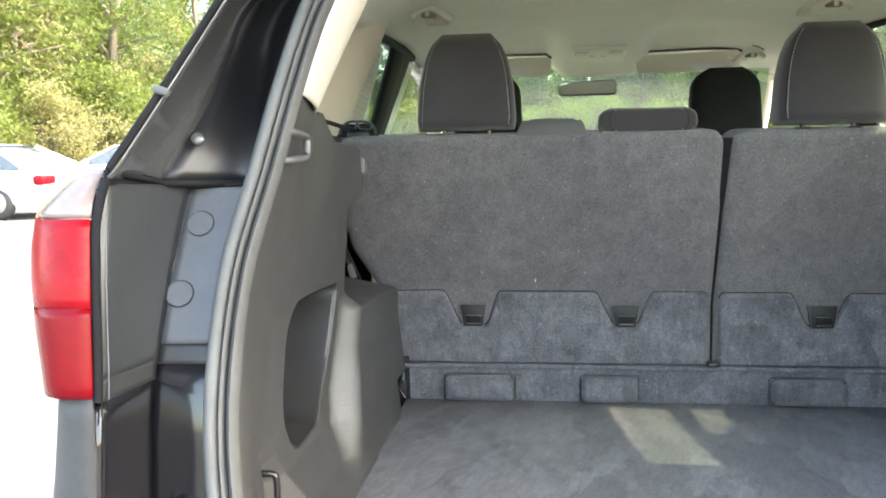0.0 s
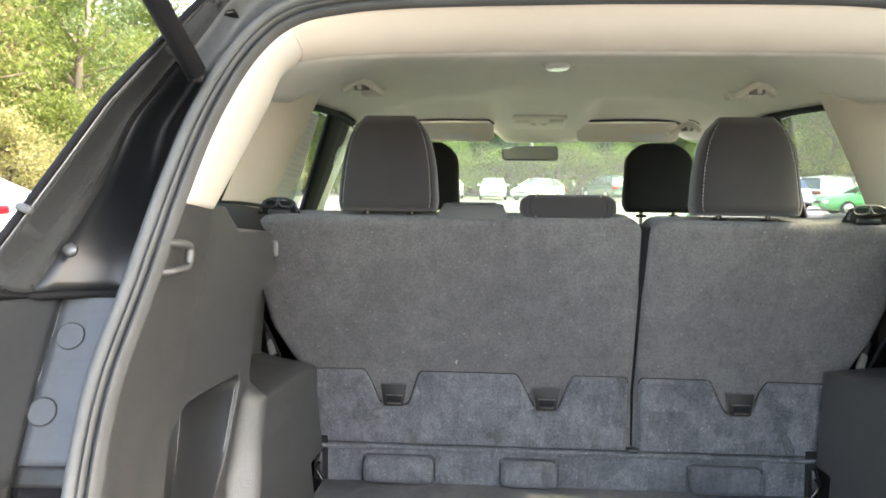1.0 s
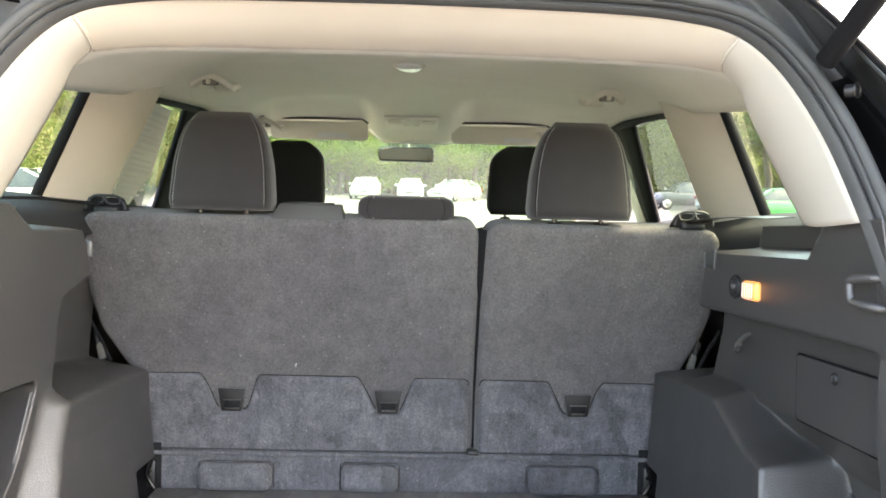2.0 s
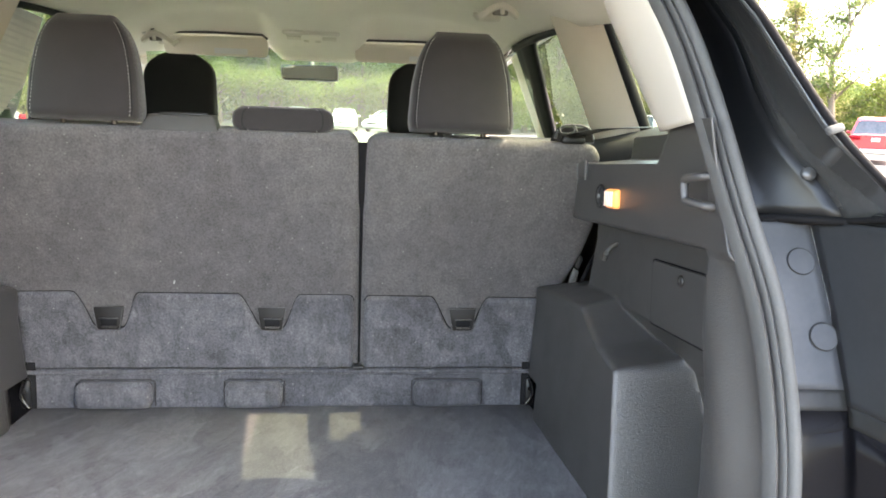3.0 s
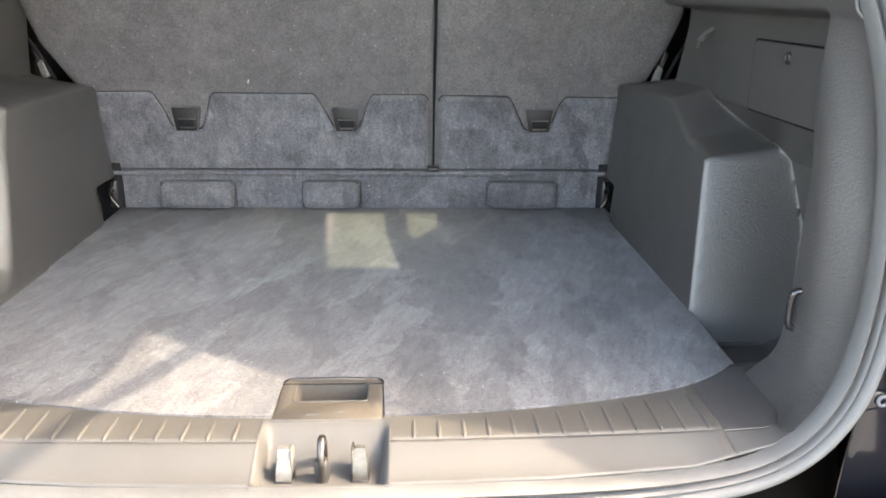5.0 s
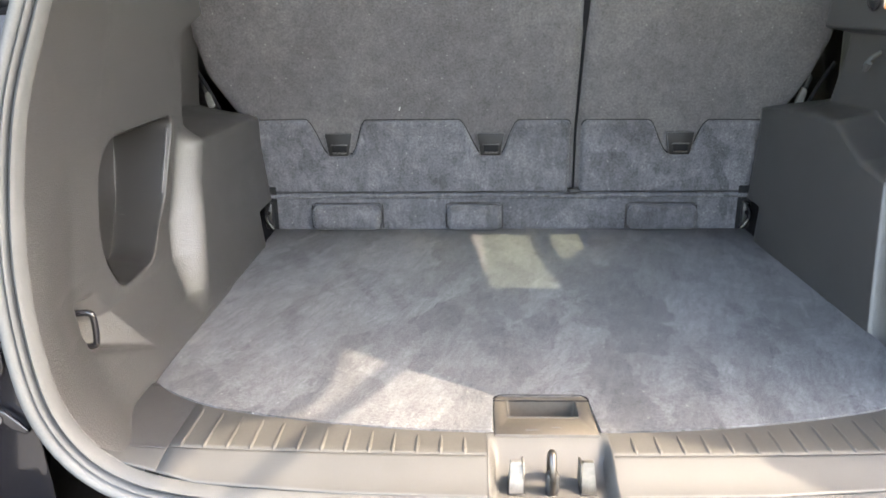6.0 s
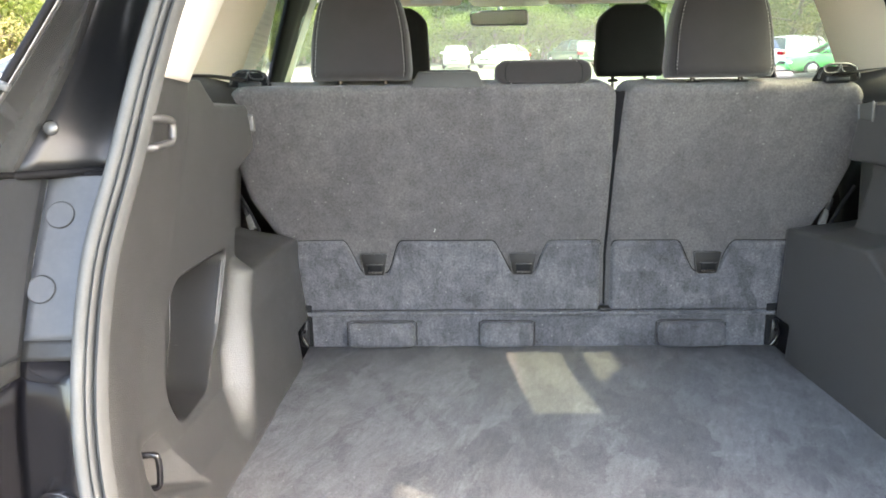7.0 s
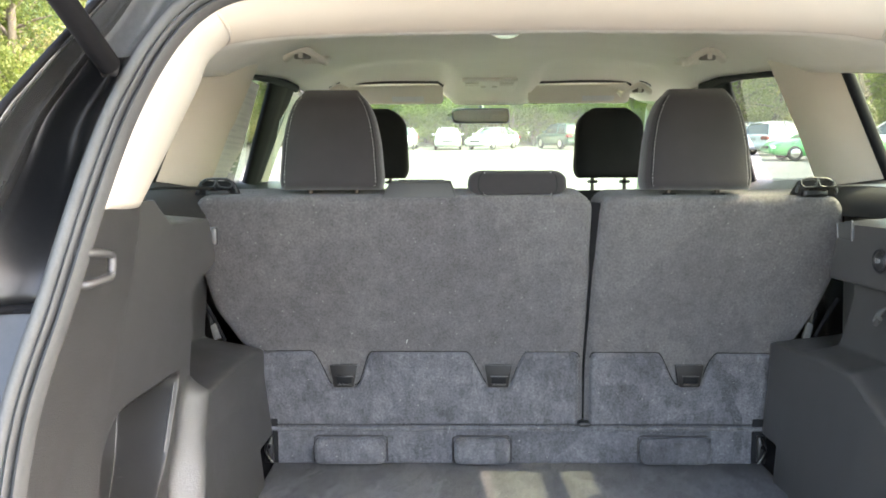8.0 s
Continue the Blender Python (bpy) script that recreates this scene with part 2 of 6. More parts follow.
LAMP_ON = lamp_mat("lit_cargo_lamp", (1.0, 0.36, 0.11), 0.038)
# kept pale so the hidden cabin floor reflects light to the headliner
CABIN_CARPET = carpet("cabin_carpet", (0.16, 0.155, 0.15), (0.30, 0.29, 0.28), 6.0, 0.05)
DOME = mat("clear_dome_lens", (0.75, 0.74, 0.70), (0.85, 0.84, 0.80), rough=0.15, coat=0.5)
MIRROR = mat("mirror", (0.9, 0.9, 0.9), (0.92, 0.92, 0.92), rough=0.02, metal=1.0, bump=0)
GLASS_DARK = glass("privacy_glass", (0.53, 0.63, 0.50), gloss=0.6, haze=0.005)
GLASS_DOOR = glass("rear_door_glass", (0.36, 0.44, 0.38), gloss=0.9, haze=0.006)
GLASS_CLEAR = glass("front_door_glass", (0.92, 0.97, 0.94), gloss=0.7)
GLASS_SCREEN = glass("windscreen_glass", (0.60, 0.83, 0.58), gloss=0.7, haze=0.035)
ASPHALT = mat("pale_worn_asphalt", (0.112, 0.112, 0.109), (0.160, 0.158, 0.153), rough=0.95, scale=0.35, fine=40, bump=0.4, depth=0.01, spec=0.15)
LINE = mat("worn_line_paint", (0.55, 0.55, 0.52), (0.8, 0.8, 0.78), rough=0.8, scale=6, fine=50)
BARK = mat("grey_bark", (0.07, 0.055, 0.042), (0.20, 0.17, 0.13), rough=0.9, scale=3, fine=30, bump=0.7, depth=0.02, stretch=(1, 1, 0.25))
LEAF = leaf_mat("spring_leaves", (0.072, 0.104, 0.019), (0.158, 0.200, 0.046))
LEAF_PALE = leaf_mat("pale_catkin_leaves", (0.165, 0.165, 0.059), (0.30, 0.285, 0.125))
LEAF_FAR = leaf_mat("hazy_far_leaves", (0.110, 0.165, 0.055), (0.135, 0.195, 0.066))
LEAF_DEEP = leaf_mat("deep_leaves", (0.048, 0.082, 0.027), (0.11, 0.16, 0.05))
TYRE = mat("tyre_rubber", (0.014, 0.014, 0.014), (0.03, 0.03, 0.03), rough=0.8)
CAR_GLASS = mat("dark_car_glass", (0.03, 0.04, 0.045), (0.06, 0.07, 0.075), rough=0.06, coat=0.6, bump=0)


def paint(name, c):
    return mat(name, tuple(v * 0.93 for v in c), c, rough=0.3, scale=2, fine=60, bump=0, coat=0.8)


# ---- mesh helpers ----
CAR_THINGS = []


def finish(name, bm, material, smooth=True, angle=40):
    me = bpy.data.meshes.new(name)
    bmesh.ops.recalc_face_normals(bm, faces=bm.faces)
    bm.to_mesh(me)
    bm.free()
    me.materials.append(material)
    if smooth:
        me.shade_smooth()
        me.set_sharp_from_angle(angle=radians(angle))
    return new(name, me)


def thing(name, label, category, group="", kind="", car=True):
    ob = tagged(new(name), label, category, group, kind)
    if car:
        CAR_THINGS.append(ob)
    return ob


def part(name, bm, material, parent, label="", smooth=True, angle=50):
    ob = finish(name, bm, material, smooth, angle)
    ob.parent = parent
    return tagged(ob, label)


def solo(name, bm, material, label, category, group="", kind="", car=True, smooth=True, angle=40):
    ob = tagged(finish(name, bm, material, smooth, angle), label, category, group, kind)
    if car:
        CAR_THINGS.append(ob)
    return ob


def rbox(bm, c, s, bev=0.004, seg=2, m=None):
    """A box of size s at c with rounded edges."""
    ret = bmesh.ops.create_cube(bm, size=1.0)
    vs = ret["verts"]
    bmesh.ops.scale(bm, vec=s, verts=vs)
    if bev:
        es = list({e for v in vs for e in v.link_edges})
        r = bmesh.ops.bevel(bm, geom=es, offset=bev, segments=seg, affect="EDGES", profile=0.5)
        vs = list({v for f in r["faces"] for v in f.verts} | {v for v in vs if v.is_valid})
    t = Matrix.Translation(c) @ (m or Matrix())
    bmesh.ops.transform(bm, matrix=t, verts=vs)
    return bm


def box(c, s, bev=0.004, seg=2, m=None):
    return rbox(bmesh.new(), c, s, bev, seg, m)


def grid(bm, rows, close_u=False, close_v=False):
    """Faces over rows of points; all rows are alike long."""
    vs = [[bm.verts.new(p) for p in r] for r in rows]
    nr, nc = len(vs), len(vs[0])
    for i in range(nr if close_v else nr - 1):
        for j in range(nc if close_u else nc - 1):
            a, b, c, d = vs[i][j], vs[i][(j + 1) % nc], vs[(i + 1) % nr][(j + 1) % nc], vs[(i + 1) % nr][j]
            bm.faces.new((a, b, c, d))
    return vs


def loft(rings, bm=None, cap=True):
    bm = bm or bmesh.new()
    vs = grid(bm, rings, close_u=True)
    if cap:
        bm.faces.new(list(reversed(vs[0])))
        bm.faces.new(vs[-1])
    return bm


def spline(pts, n=8, closed=False):
    """Catmull-Rom through the points."""
    P = [Vector(p) for p in pts]
    out = []
    k = len(P)
    for i in range(k if closed else k - 1):
        if closed:
            a, b, c, d = P[i - 1], P[i], P[(i + 1) % k], P[(i + 2) % k]
        else:
            a, b, c, d = P[max(i - 1, 0)], P[i], P[i + 1], P[min(i + 2, k - 1)]
        for j in range(n):
            t = j / n
            out.append(0.5 * ((2 * b) + (c - a) * t + (2 * a - 5 * b + 4 * c - d) * t * t + (3 * b - a - 3 * c + d) * t ** 3))
    if not closed:
        out.append(P[-1])
    return out


def tube(pts, r, n=8, bm=None, closed=False, radii=None, cap=True):
    bm = bm or bmesh.new()
    P = [Vector(p) for p in pts]
    rings = []
    up = Vector((0.12, 0.31, 0.94))
    for i, p in enumerate(P):
        if closed:
            t = P[(i + 1) % len(P)] - P[i - 1]
        else:
            t = P[min(i + 1, len(P) - 1)] - P[max(i - 1, 0)]
        t.normalize()
        s = t.cross(up).normalized()
        u = s.cross(t)
        rad = radii[i] if radii else r
        rings.append([p + (s * math.cos(a) + u * math.sin(a)) * rad for a in [2 * math.pi * j / n for j in range(n)]])
    vs = grid(bm, rings, close_u=True, close_v=closed)
    if cap and not closed:
        bm.faces.new(list(reversed(vs[0])))
        bm.faces.new(vs[-1])
    return bm


def prism(poly, vec, bm=None, bev=0.0):
    """A flat outline of 3D points pushed out along vec."""
    bm = bm or bmesh.new()
    vec = Vector(vec)
    a = [bm.verts.new(p) for p in poly]
    b = [bm.verts.new(Vector(p) + vec) for p in poly]
    n = len(a)
    f = [bm.faces.new(a), bm.faces.new(list(reversed(b)))]
    for i in range(n):
        f.append(bm.faces.new((a[i], b[i], b[(i + 1) % n], a[(i + 1) % n])))
    bmesh.ops.recalc_face_normals(bm, faces=f)
    if bev:
        bmesh.ops.bevel(bm, geom=list({e for q in f for e in q.edges}), offset=bev, segments=2, affect="EDGES", profile=0.5)
    return bm


def rounded(poly, r, n=4):
    """Round the corners of a 2D outline."""
    out = []
    k = len(poly)
    for i in range(k):
        p, a, b = Vector(poly[i]), Vector(poly[i - 1]), Vector(poly[(i + 1) % k])
        da, db = (a - p), (b - p)
        q = min(r, da.length * 0.45, db.length * 0.45)
        s, e = p + da.normalized() * q, p + db.normalized() * q
        for j in range(n + 1):
            t = j / n
            out.append(s * (1 - t) ** 2 + p * 2 * t * (1 - t) + e * t * t)
    return out


def disc(c, axis, r, depth, n=24, bm=None, bev=0.0):
    """A short cylinder; its base stands at c and it reaches depth along axis."""
    bm = bm or bmesh.new()
    q = Vector(axis).normalized().to_track_quat("Z", "Y").to_matrix()
    rings = []
    prof = [(r, 0), (r, depth - bev), (r - bev, depth)] if bev else [(r, 0), (r, depth)]
    for rad, h in prof:
        rings.append([Vector(c) + q @ Vector((rad * math.cos(2 * math.pi * j / n), rad * math.sin(2 * math.pi * j / n), h)) for j in range(n)])
    return loft(rings, bm)


def ring(c, axis, r, thick, n=24, m=8, bm=None):
    bm = bm or bmesh.new()
    q = Vector(axis).normalized().to_track_quat("Z", "Y").to_matrix()
    rows = []
    for j in range(n):
        a = 2 * math.pi * j / n
        rows.append([Vector(c) + q @ Vector(((r + thick * math.cos(b)) * math.cos(a), (r + thick * math.cos(b)) * math.sin(a), thick * math.sin(b))) for b in [2 * math.pi * k / m for k in range(m)]])
    grid(bm, rows, close_u=True, close_v=True)
    return bm


def S(a, b, v):
    t = np.clip((v - a) / (b - a), 0, 1)
    return t * t * (3 - 2 * t)


def sheet(name, rows, material, parent=None, thick=0.004, label="", **kw):
    """A moulded panel with thickness over rows of points."""
    bm = bmesh.new()
    grid(bm, rows)
    ob = part(name, bm, material, parent, label, **kw) if parent else finish(name, bm, material, **kw)
    so = ob.modifiers.new("thickness", "SOLIDIFY")
    so.thickness, so.offset = thick, 0.0
    return ob


def mirrored(side, pts):
    return [(side * p[0], p[1], p[2]) for p in pts]


def patch(*sheets):
    """Open faces over one or more sets of rows."""
    bm = bmesh.new()
    for rows in sheets:
        grid(bm, rows)
    return bm

# ---- the tailgate opening ----
# Inner edge of the opening's seal on one side, from the sill's middle up to the middle of the header.
HALF = [(0.0, 0.752, 0.733), (0.25, 0.758, 0.733), (0.42, 0.772, 0.737), (0.515, 0.785, 0.758), (0.570, 0.793, 0.815), (0.592, 0.800, 0.90),
        (0.600, 0.815, 1.02), (0.592, 0.848, 1.16), (0.571, 0.897, 1.28), (0.550, 0.945, 1.40), (0.530, 0.995, 1.50), (0.502, 1.055, 1.59),
        (0.462, 1.095, 1.645), (0.400, 1.112, 1.668), (0.28, 1.120, 1.680), (0.0, 1.122, 1.684)]
EDGE = spline(HALF, 6)                       # right half
LOOP = EDGE[:-1] + [Vector((-p.x, p.y, p.z)) for p in reversed(EDGE)][:-1]


def sweep(loop, profile):
    """A profile of (outward, rearward) pairs carried round a closed loop."""
    rows = []
    k = len(loop)
    for i, p in enumerate(loop):
        t = (loop[(i + 1) % k] - loop[i - 1]).normalized()
        rear = Vector((0, -1, 0))
        rear = (rear - t * rear.dot(t)).normalized()
        out = t.cross(rear).normalized()
        if out.dot(p - Vector((0, p.y, 1.2))) < 0:
            out = -out
        rows.append([p + out * o + rear * r for o, r in profile])
    bm = bmesh.new()
    grid(bm, rows, close_u=True, close_v=True)
    return bm


suv = thing("suv", "black suv with an open tailgate and dusty door jambs", "car")
seal = thing("tailgate_seal", "weathered grey rubber seal round the tailgate opening", "seal")
part("inner_lip", sweep(LOOP, [(-0.003, -0.002), (-0.002, 0.012), (0.002, 0.017), (0.006, 0.014), (0.007, 0.0)]), RUBBER_LIP, seal, angle=60)
part("groove", sweep(LOOP, [(0.005, -0.004), (0.006, 0.009), (0.012, 0.006), (0.017, 0.009), (0.019, -0.004)]), RUBBER_DARK, seal, "dark groove between the lips", angle=60)
part("middle_lip", sweep(LOOP, [(0.0105, 0.004), (0.0110, 0.0165), (0.0135, 0.0185), (0.0160, 0.0160), (0.0165, 0.004)]), RUBBER_LIP, seal, angle=60)
part("bulb", sweep(LOOP, [(0.0165, -0.006), (0.0172, 0.012), (0.0195, 0.0200), (0.0240, 0.0232), (0.0295, 0.0215), (0.0335, 0.015), (0.0352, 0.006), (0.0352, -0.010)]), RUBBER, seal, angle=60)

# ---- body shell at the rear corners ----
# Stations in height: seal flange, jamb crease, outer corner, outer flank.
STATIONS = [
    (0.45, (0.600, 0.790), (0.690, 0.790), (0.730, 0.700), (0.800, 0.800)),
    (0.72, (0.600, 0.790), (0.692, 0.790), (0.722, 0.698), (0.812, 0.800)),
    (0.88, (0.615, 0.795), (0.700, 0.800), (0.712, 0.705), (0.820, 0.800)),
    (1.00, (0.615, 0.808), (0.702, 0.812), (0.707, 0.708), (0.832, 0.810)),
    (1.06, (0.615, 0.826), (0.699, 0.821), (0.705, 0.712), (0.834, 0.815)),
    (1.17, (0.605, 0.872), (0.695, 0.864), (0.709, 0.722), (0.834, 0.840)),
    (1.262, (0.590, 0.912), (0.688, 0.903), (0.715, 0.740), (0.828, 0.880)),
    (1.290, (0.585, 0.922), (0.680, 0.905), (0.704, 0.762), (0.800, 0.945)),
    (1.38, (0.570, 0.945), (0.645, 0.925), (0.662, 0.805), (0.765, 1.030)),
    (1.50, (0.550, 0.990), (0.606, 0.955), (0.614, 0.872), (0.700, 1.070)),
    (1.60, (0.520, 1.050), (0.575, 1.010), (0.567, 0.945), (0.665, 1.165)),
    (1.68, (0.470, 1.105), (0.540, 1.060), (0.530, 1.010), (0.630, 1.245)),
    (1.75, (0.380, 1.150), (0.480, 1.115), (0.485, 1.075), (0.600, 1.240)),
]


def station(z, k):
    zs = [s[0] for s in STATIONS]
    return (float(np.interp(z, zs, [s[k + 1][0] for s in STATIONS])), float(np.interp(z, zs, [s[k + 1][1] for s in STATIONS])))


def pillar_edge(side, z):
    """The outer edge of the rear pillar; the right one stands a little further in."""
    x, y = station(z, 2)
    return x - (0.030 * float(S(1.29, 1.38, z)) if side > 0 else 0.0), y


def band(side, k0, k1, z0, z1, n=24, m=8, bulge=0.0, shift=(0, 0, 0)):
    rows = []
    for i in range(n + 1):
        z = z0 + (z1 - z0) * i / n
        a, b = station(z, k0), station(z, k1)
        row = []
        for j in range(m + 1):
            u = j / m
            bu = bulge * math.sin(math.pi * u)
            x, y = a[0] + (b[0] - a[0]) * u, a[1] + (b[1] - a[1]) * u
            row.append((side * (x + shift[0]), y - bu + shift[1], z + shift[2]))
        rows.append(row)
    return rows


def lamp_x(z):
    """Half-width of the car at the tail lamp, by height."""
    return float(np.interp(z, [1.05, 1.12, 1.20, 1.24], [0.806, 0.828, 0.843, 0.840]))


for side, word in ((-1, "left"), (1, "right")):
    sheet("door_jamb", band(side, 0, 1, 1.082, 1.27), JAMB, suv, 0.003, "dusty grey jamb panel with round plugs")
    sheet("jamb_base", band(side, 0, 1, 1.060, 1.082, 4), DARK_BAND, suv, 0.003, "dark band at the jamb's foot")
    sheet("lower_jamb", band(side, 0, 1, 0.45, 1.060), PAINT, suv, 0.003)
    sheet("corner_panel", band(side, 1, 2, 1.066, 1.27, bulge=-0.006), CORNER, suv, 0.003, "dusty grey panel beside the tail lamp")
    sheet("corner_base", band(side, 1, 2, 1.043, 1.066, 4, bulge=-0.006), DARK_BAND, suv, 0.003, "dark band at the panel's foot")
    part("corner_seam", tube([(side * (station(z, 2)[0] - 0.008), station(z, 2)[1] + 0.004, z) for z in np.linspace(1.045, 1.262, 14)], 0.0007, 6), MID_GREY, suv, "thin grey line near the edge of the corner panel")
    sheet("lower_corner", band(side, 1, 2, 0.45, 1.043), PAINT, suv, 0.003)
    rows, flange = [], []
    for z in np.linspace(1.272, 1.75, 30):
        a, e = station(z, 0), pillar_edge(side, z)
        d = 0.004 + 0.085 * float(S(1.27, 1.46, z)) * (1 - 0.6 * float(S(1.60, 1.75, z)))
        mid = a[0] + 0.50 * (e[0] - a[0]) + 0.050 * float(S(1.30, 1.50, z))
        pts = [(a[0] + 0.014, a[1] - 0.002, z), (a[0] + 0.026, a[1] + 0.010 + 0.25 * d, z), (mid, a[1] - 0.012 + d, z), (0.5 * (mid + e[0]) + 0.026, 0.5 * (a[1] + e[1]) + 0.65 * d, z), (e[0], e[1], z)]
        rows.append([(side * p.x, p.y, p.z) for p in spline(pts, 5)])
        flange.append([(side * (a[0] + 0.002 + 0.014 * u), a[1] + 0.004 - 0.006 * math.sin(math.pi * u), z) for u in np.linspace(0, 1, 6)])
    sheet("pillar_gutter", [r[:15] for r in rows[:20]], GUTTER, suv, 0.003, "glossy black rear pillar gutter", angle=60)
    # same black gutter, coloured pale as if lit under the gate
    sheet("upper_gutter", [r[:15] for r in rows[19:]], UPPER_GREY, suv, 0.003, "upper end of the pillar gutter, its light painted as grey", angle=60)
    # the flank's lighter colour stands in for reflected sky
    sheet("pillar_flank", [r[14:] for r in rows], FLANK, suv, 0.003, "dusty black flank of the rear pillar, greyed for the sky it mirrors", angle=60)
    part("gutter_lip", tube([(p[0], p[1] - 0.001, p[2]) for p in rows[0]], 0.005, 8), DULL_BLACK, suv)
    # grey band imitates sky mirrored in the lightly dusted black flange
    sheet("seal_flange", flange, MID_GREY, suv, 0.003, "dusty flange beside the seal, its sky reflection painted grey")
    sheet("pillar_outer", [[(side * (pillar_edge(side, z)[0] + (station(z, 3)[0] - pillar_edge(side, z)[0]) * u), pillar_edge(side, z)[1] + (station(z, 3)[1] - pillar_edge(side, z)[1]) * u, z) for u in np.linspace(0, 1, 9)] for z in np.linspace(1.262, 1.75, 25)], PAINT, suv, 0.003)
    rows = []
    for z in np.linspace(1.34, 1.70, 14):
        c = station(z, 3)
        rows.append([(side * (c[0] + (0.826 - 0.345 * (z - 1.38) - c[0]) * u + 0.004 * math.sin(math.pi * u)), c[1] + (1.275 - c[1]) * u, z) for u in np.linspace(0, 1, 8)])
    sheet("quarter_panel", rows, PAINT, suv, 0.004)
    # narrow dark weatherstrip along the pillar's outer edge
    strip = [(side * (pillar_edge(side, z)[0] + 0.004), pillar_edge(side, z)[1] - 0.004, z) for z in np.linspace(1.285, 1.74, 20)]
    ws = part("weatherstrip", tube(spline(strip[::3] + strip[-1:], 4), 0.0042, 12), DULL_BLACK, suv, "black weatherstrip along the pillar")
    # pale block added where the strip shows a whitish highlight
    part("strip_glint", box((side * pillar_edge(side, 1.372)[0], pillar_edge(side, 1.372)[1] - 0.009, 1.372), (0.018, 0.010, 0.009), 0.003, 2, pose(0, 0, 0, 0, side * -20, 0)), RUBBER, ws, "pale block that imitates a highlight on the strip")
    crease = [(side * station(z, 1)[0], station(z, 1)[1] - 0.002, z) for z in np.linspace(0.5, 1.262, 24)]
    part("jamb_seam", tube(crease, 0.0013, 6), CREASE_PALE, suv, "thin pale line along the jamb's crease")
    # gap under the pillar where rust-coloured dirt gathers
    lip = [(side * station(1.272, 0)[0] + side * 0.02, station(1.272, 0)[1] - 0.004, 1.270), (side * 0.686, 0.897, 1.268), (side * 0.70, 0.82, 1.276), (side * 0.714, 0.756, 1.283)]
    part("drip_lip", tube(spline(lip, 5), 0.0035, 8), DULL_BLACK, suv)
    for (px, py, pz, pr) in ((0.668, 0.889, 1.222, 0.0155), (0.681, 0.853, 1.139, 0.0155)):
        tilt = Vector((-side * 0.085, -0.912, 0.40))
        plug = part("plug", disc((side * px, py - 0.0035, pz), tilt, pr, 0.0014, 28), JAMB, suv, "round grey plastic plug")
        part("plug_rim", ring(Vector((side * px, py - 0.0025, pz)) + tilt * 0.001, tilt, pr + 0.0006, 0.0010, 28, 6), RUBBER_DARK, plug)
    bolt = part("bolt", disc((side * 0.665, 0.880, 1.325), (-side * 0.25, -0.9, 0.3), 0.009, 0.006, 20, bev=0.003), FLANK, suv, "painted bolt head")
    # lower fittings on the glossy jamb
    hub = Vector((side * 0.645 - 0.015, 0.797, 0.885))
    boss = part("bump_stop", disc(hub, (0, -1, 0.05), 0.027, 0.004, 28, bev=0.002), PAINT, suv, "tailgate bump stop with a pale socket")
    part("stop_rim", ring(hub + Vector((0, -0.004, 0)), (0, -1, 0), 0.0245, 0.0030, 28, 8), PAINT, boss)
    part("stop_ring", ring(hub + Vector((0, -0.006, 0)), (0, -1, 0), 0.0120, 0.0034, 24, 8), MID_GREY, boss)
    part("stop_hole", disc(hub + Vector((0, -0.004, 0)), (0, -1, 0), 0.0085, 0.0026, 16), DULL_BLACK, boss)
    bx = side * 0.632 - 0.012
    wing = [(-0.020, -0.006), (-0.010, 0.012), (0.004, 0.015), (0.016, 0.004), (0.032, -0.012), (0.030, -0.018), (0.006, -0.010)]
    clip = part("bracket", prism([(bx - side * p.x, 0.781, 0.815 + p.y) for p in rounded(wing, 0.006, 3)], (0, 0.010, 0), bev=0.002), PAINT, suv, "small painted bracket with a bolt")
    part("bracket_bolt", ring((bx + side * 0.004, 0.779, 0.818), (0, -1, 0), 0.0058, 0.0022, 14, 8), MID_GREY, clip)
    part("grommet", ring((side * 0.705, 0.745, 0.885), (-side, -0.3, 0), 0.018, 0.005, 20, 8), RUBBER_DARK, suv)
    # tail lamp wraps round the corner
    rows, rim = [], []
    for i in range(19):
        z = 1.050 + (1.232 - 1.050) * i / 18
        a, c = station(z, 2), (lamp_x(z), station(z, 3)[1])
        row = []
        for j in range(13):
            u = j / 12
            x = a[0] + (c[0] - a[0]) * (u ** 0.8)
            y = a[1] + (c[1] - a[1]) * (u ** 1.7) - 0.012 * math.sin(math.pi * min(1, u * 1.4))
            row.append((side * (x + 0.003 + 0.004 * math.sin(math.pi * u)), y - 0.006, z))
        rows.append(row)
    lamp = sheet("tail_lamp", rows[9:], RED_LENS, suv, 0.012, "bright red tail lamp lens")
    sheet("lower_lens", rows[:10], RED_DEEP, lamp, 0.012, "deep red lower lens")
    lamp_line = [(side * (station(z, 2)[0] - 0.001), station(z, 2)[1] - 0.004, z) for z in np.linspace(1.045, 1.275, 16)]
    part("lamp_gasket", tube(spline(lamp_line[::3], 4), 0.005, 12), DULL_BLACK, lamp)
    mid = [(r[0] * 1.0, r[1] - 0.005, r[2]) for r in rows[9]]
    part("lamp_divider", tube([(p[0], p[1], p[2] - 0.004 * math.sin(j)) for j, p in enumerate(mid)], 0.0014, 6), RED_DEEP, lamp)
    top = []
    for i in range(9):
        z = 1.234 + 0.050 * i / 8
        a, c = station(min(z, 1.262), 2), (lamp_x(1.232), station(min(z, 1.262), 3)[1])
        w = 1 - 0.80 * (i / 8) ** 1.25
        row = []
        for j in range(11):
            u = j / 10
            x = a[0] + (c[0] - a[0]) * (u ** 0.8) * w
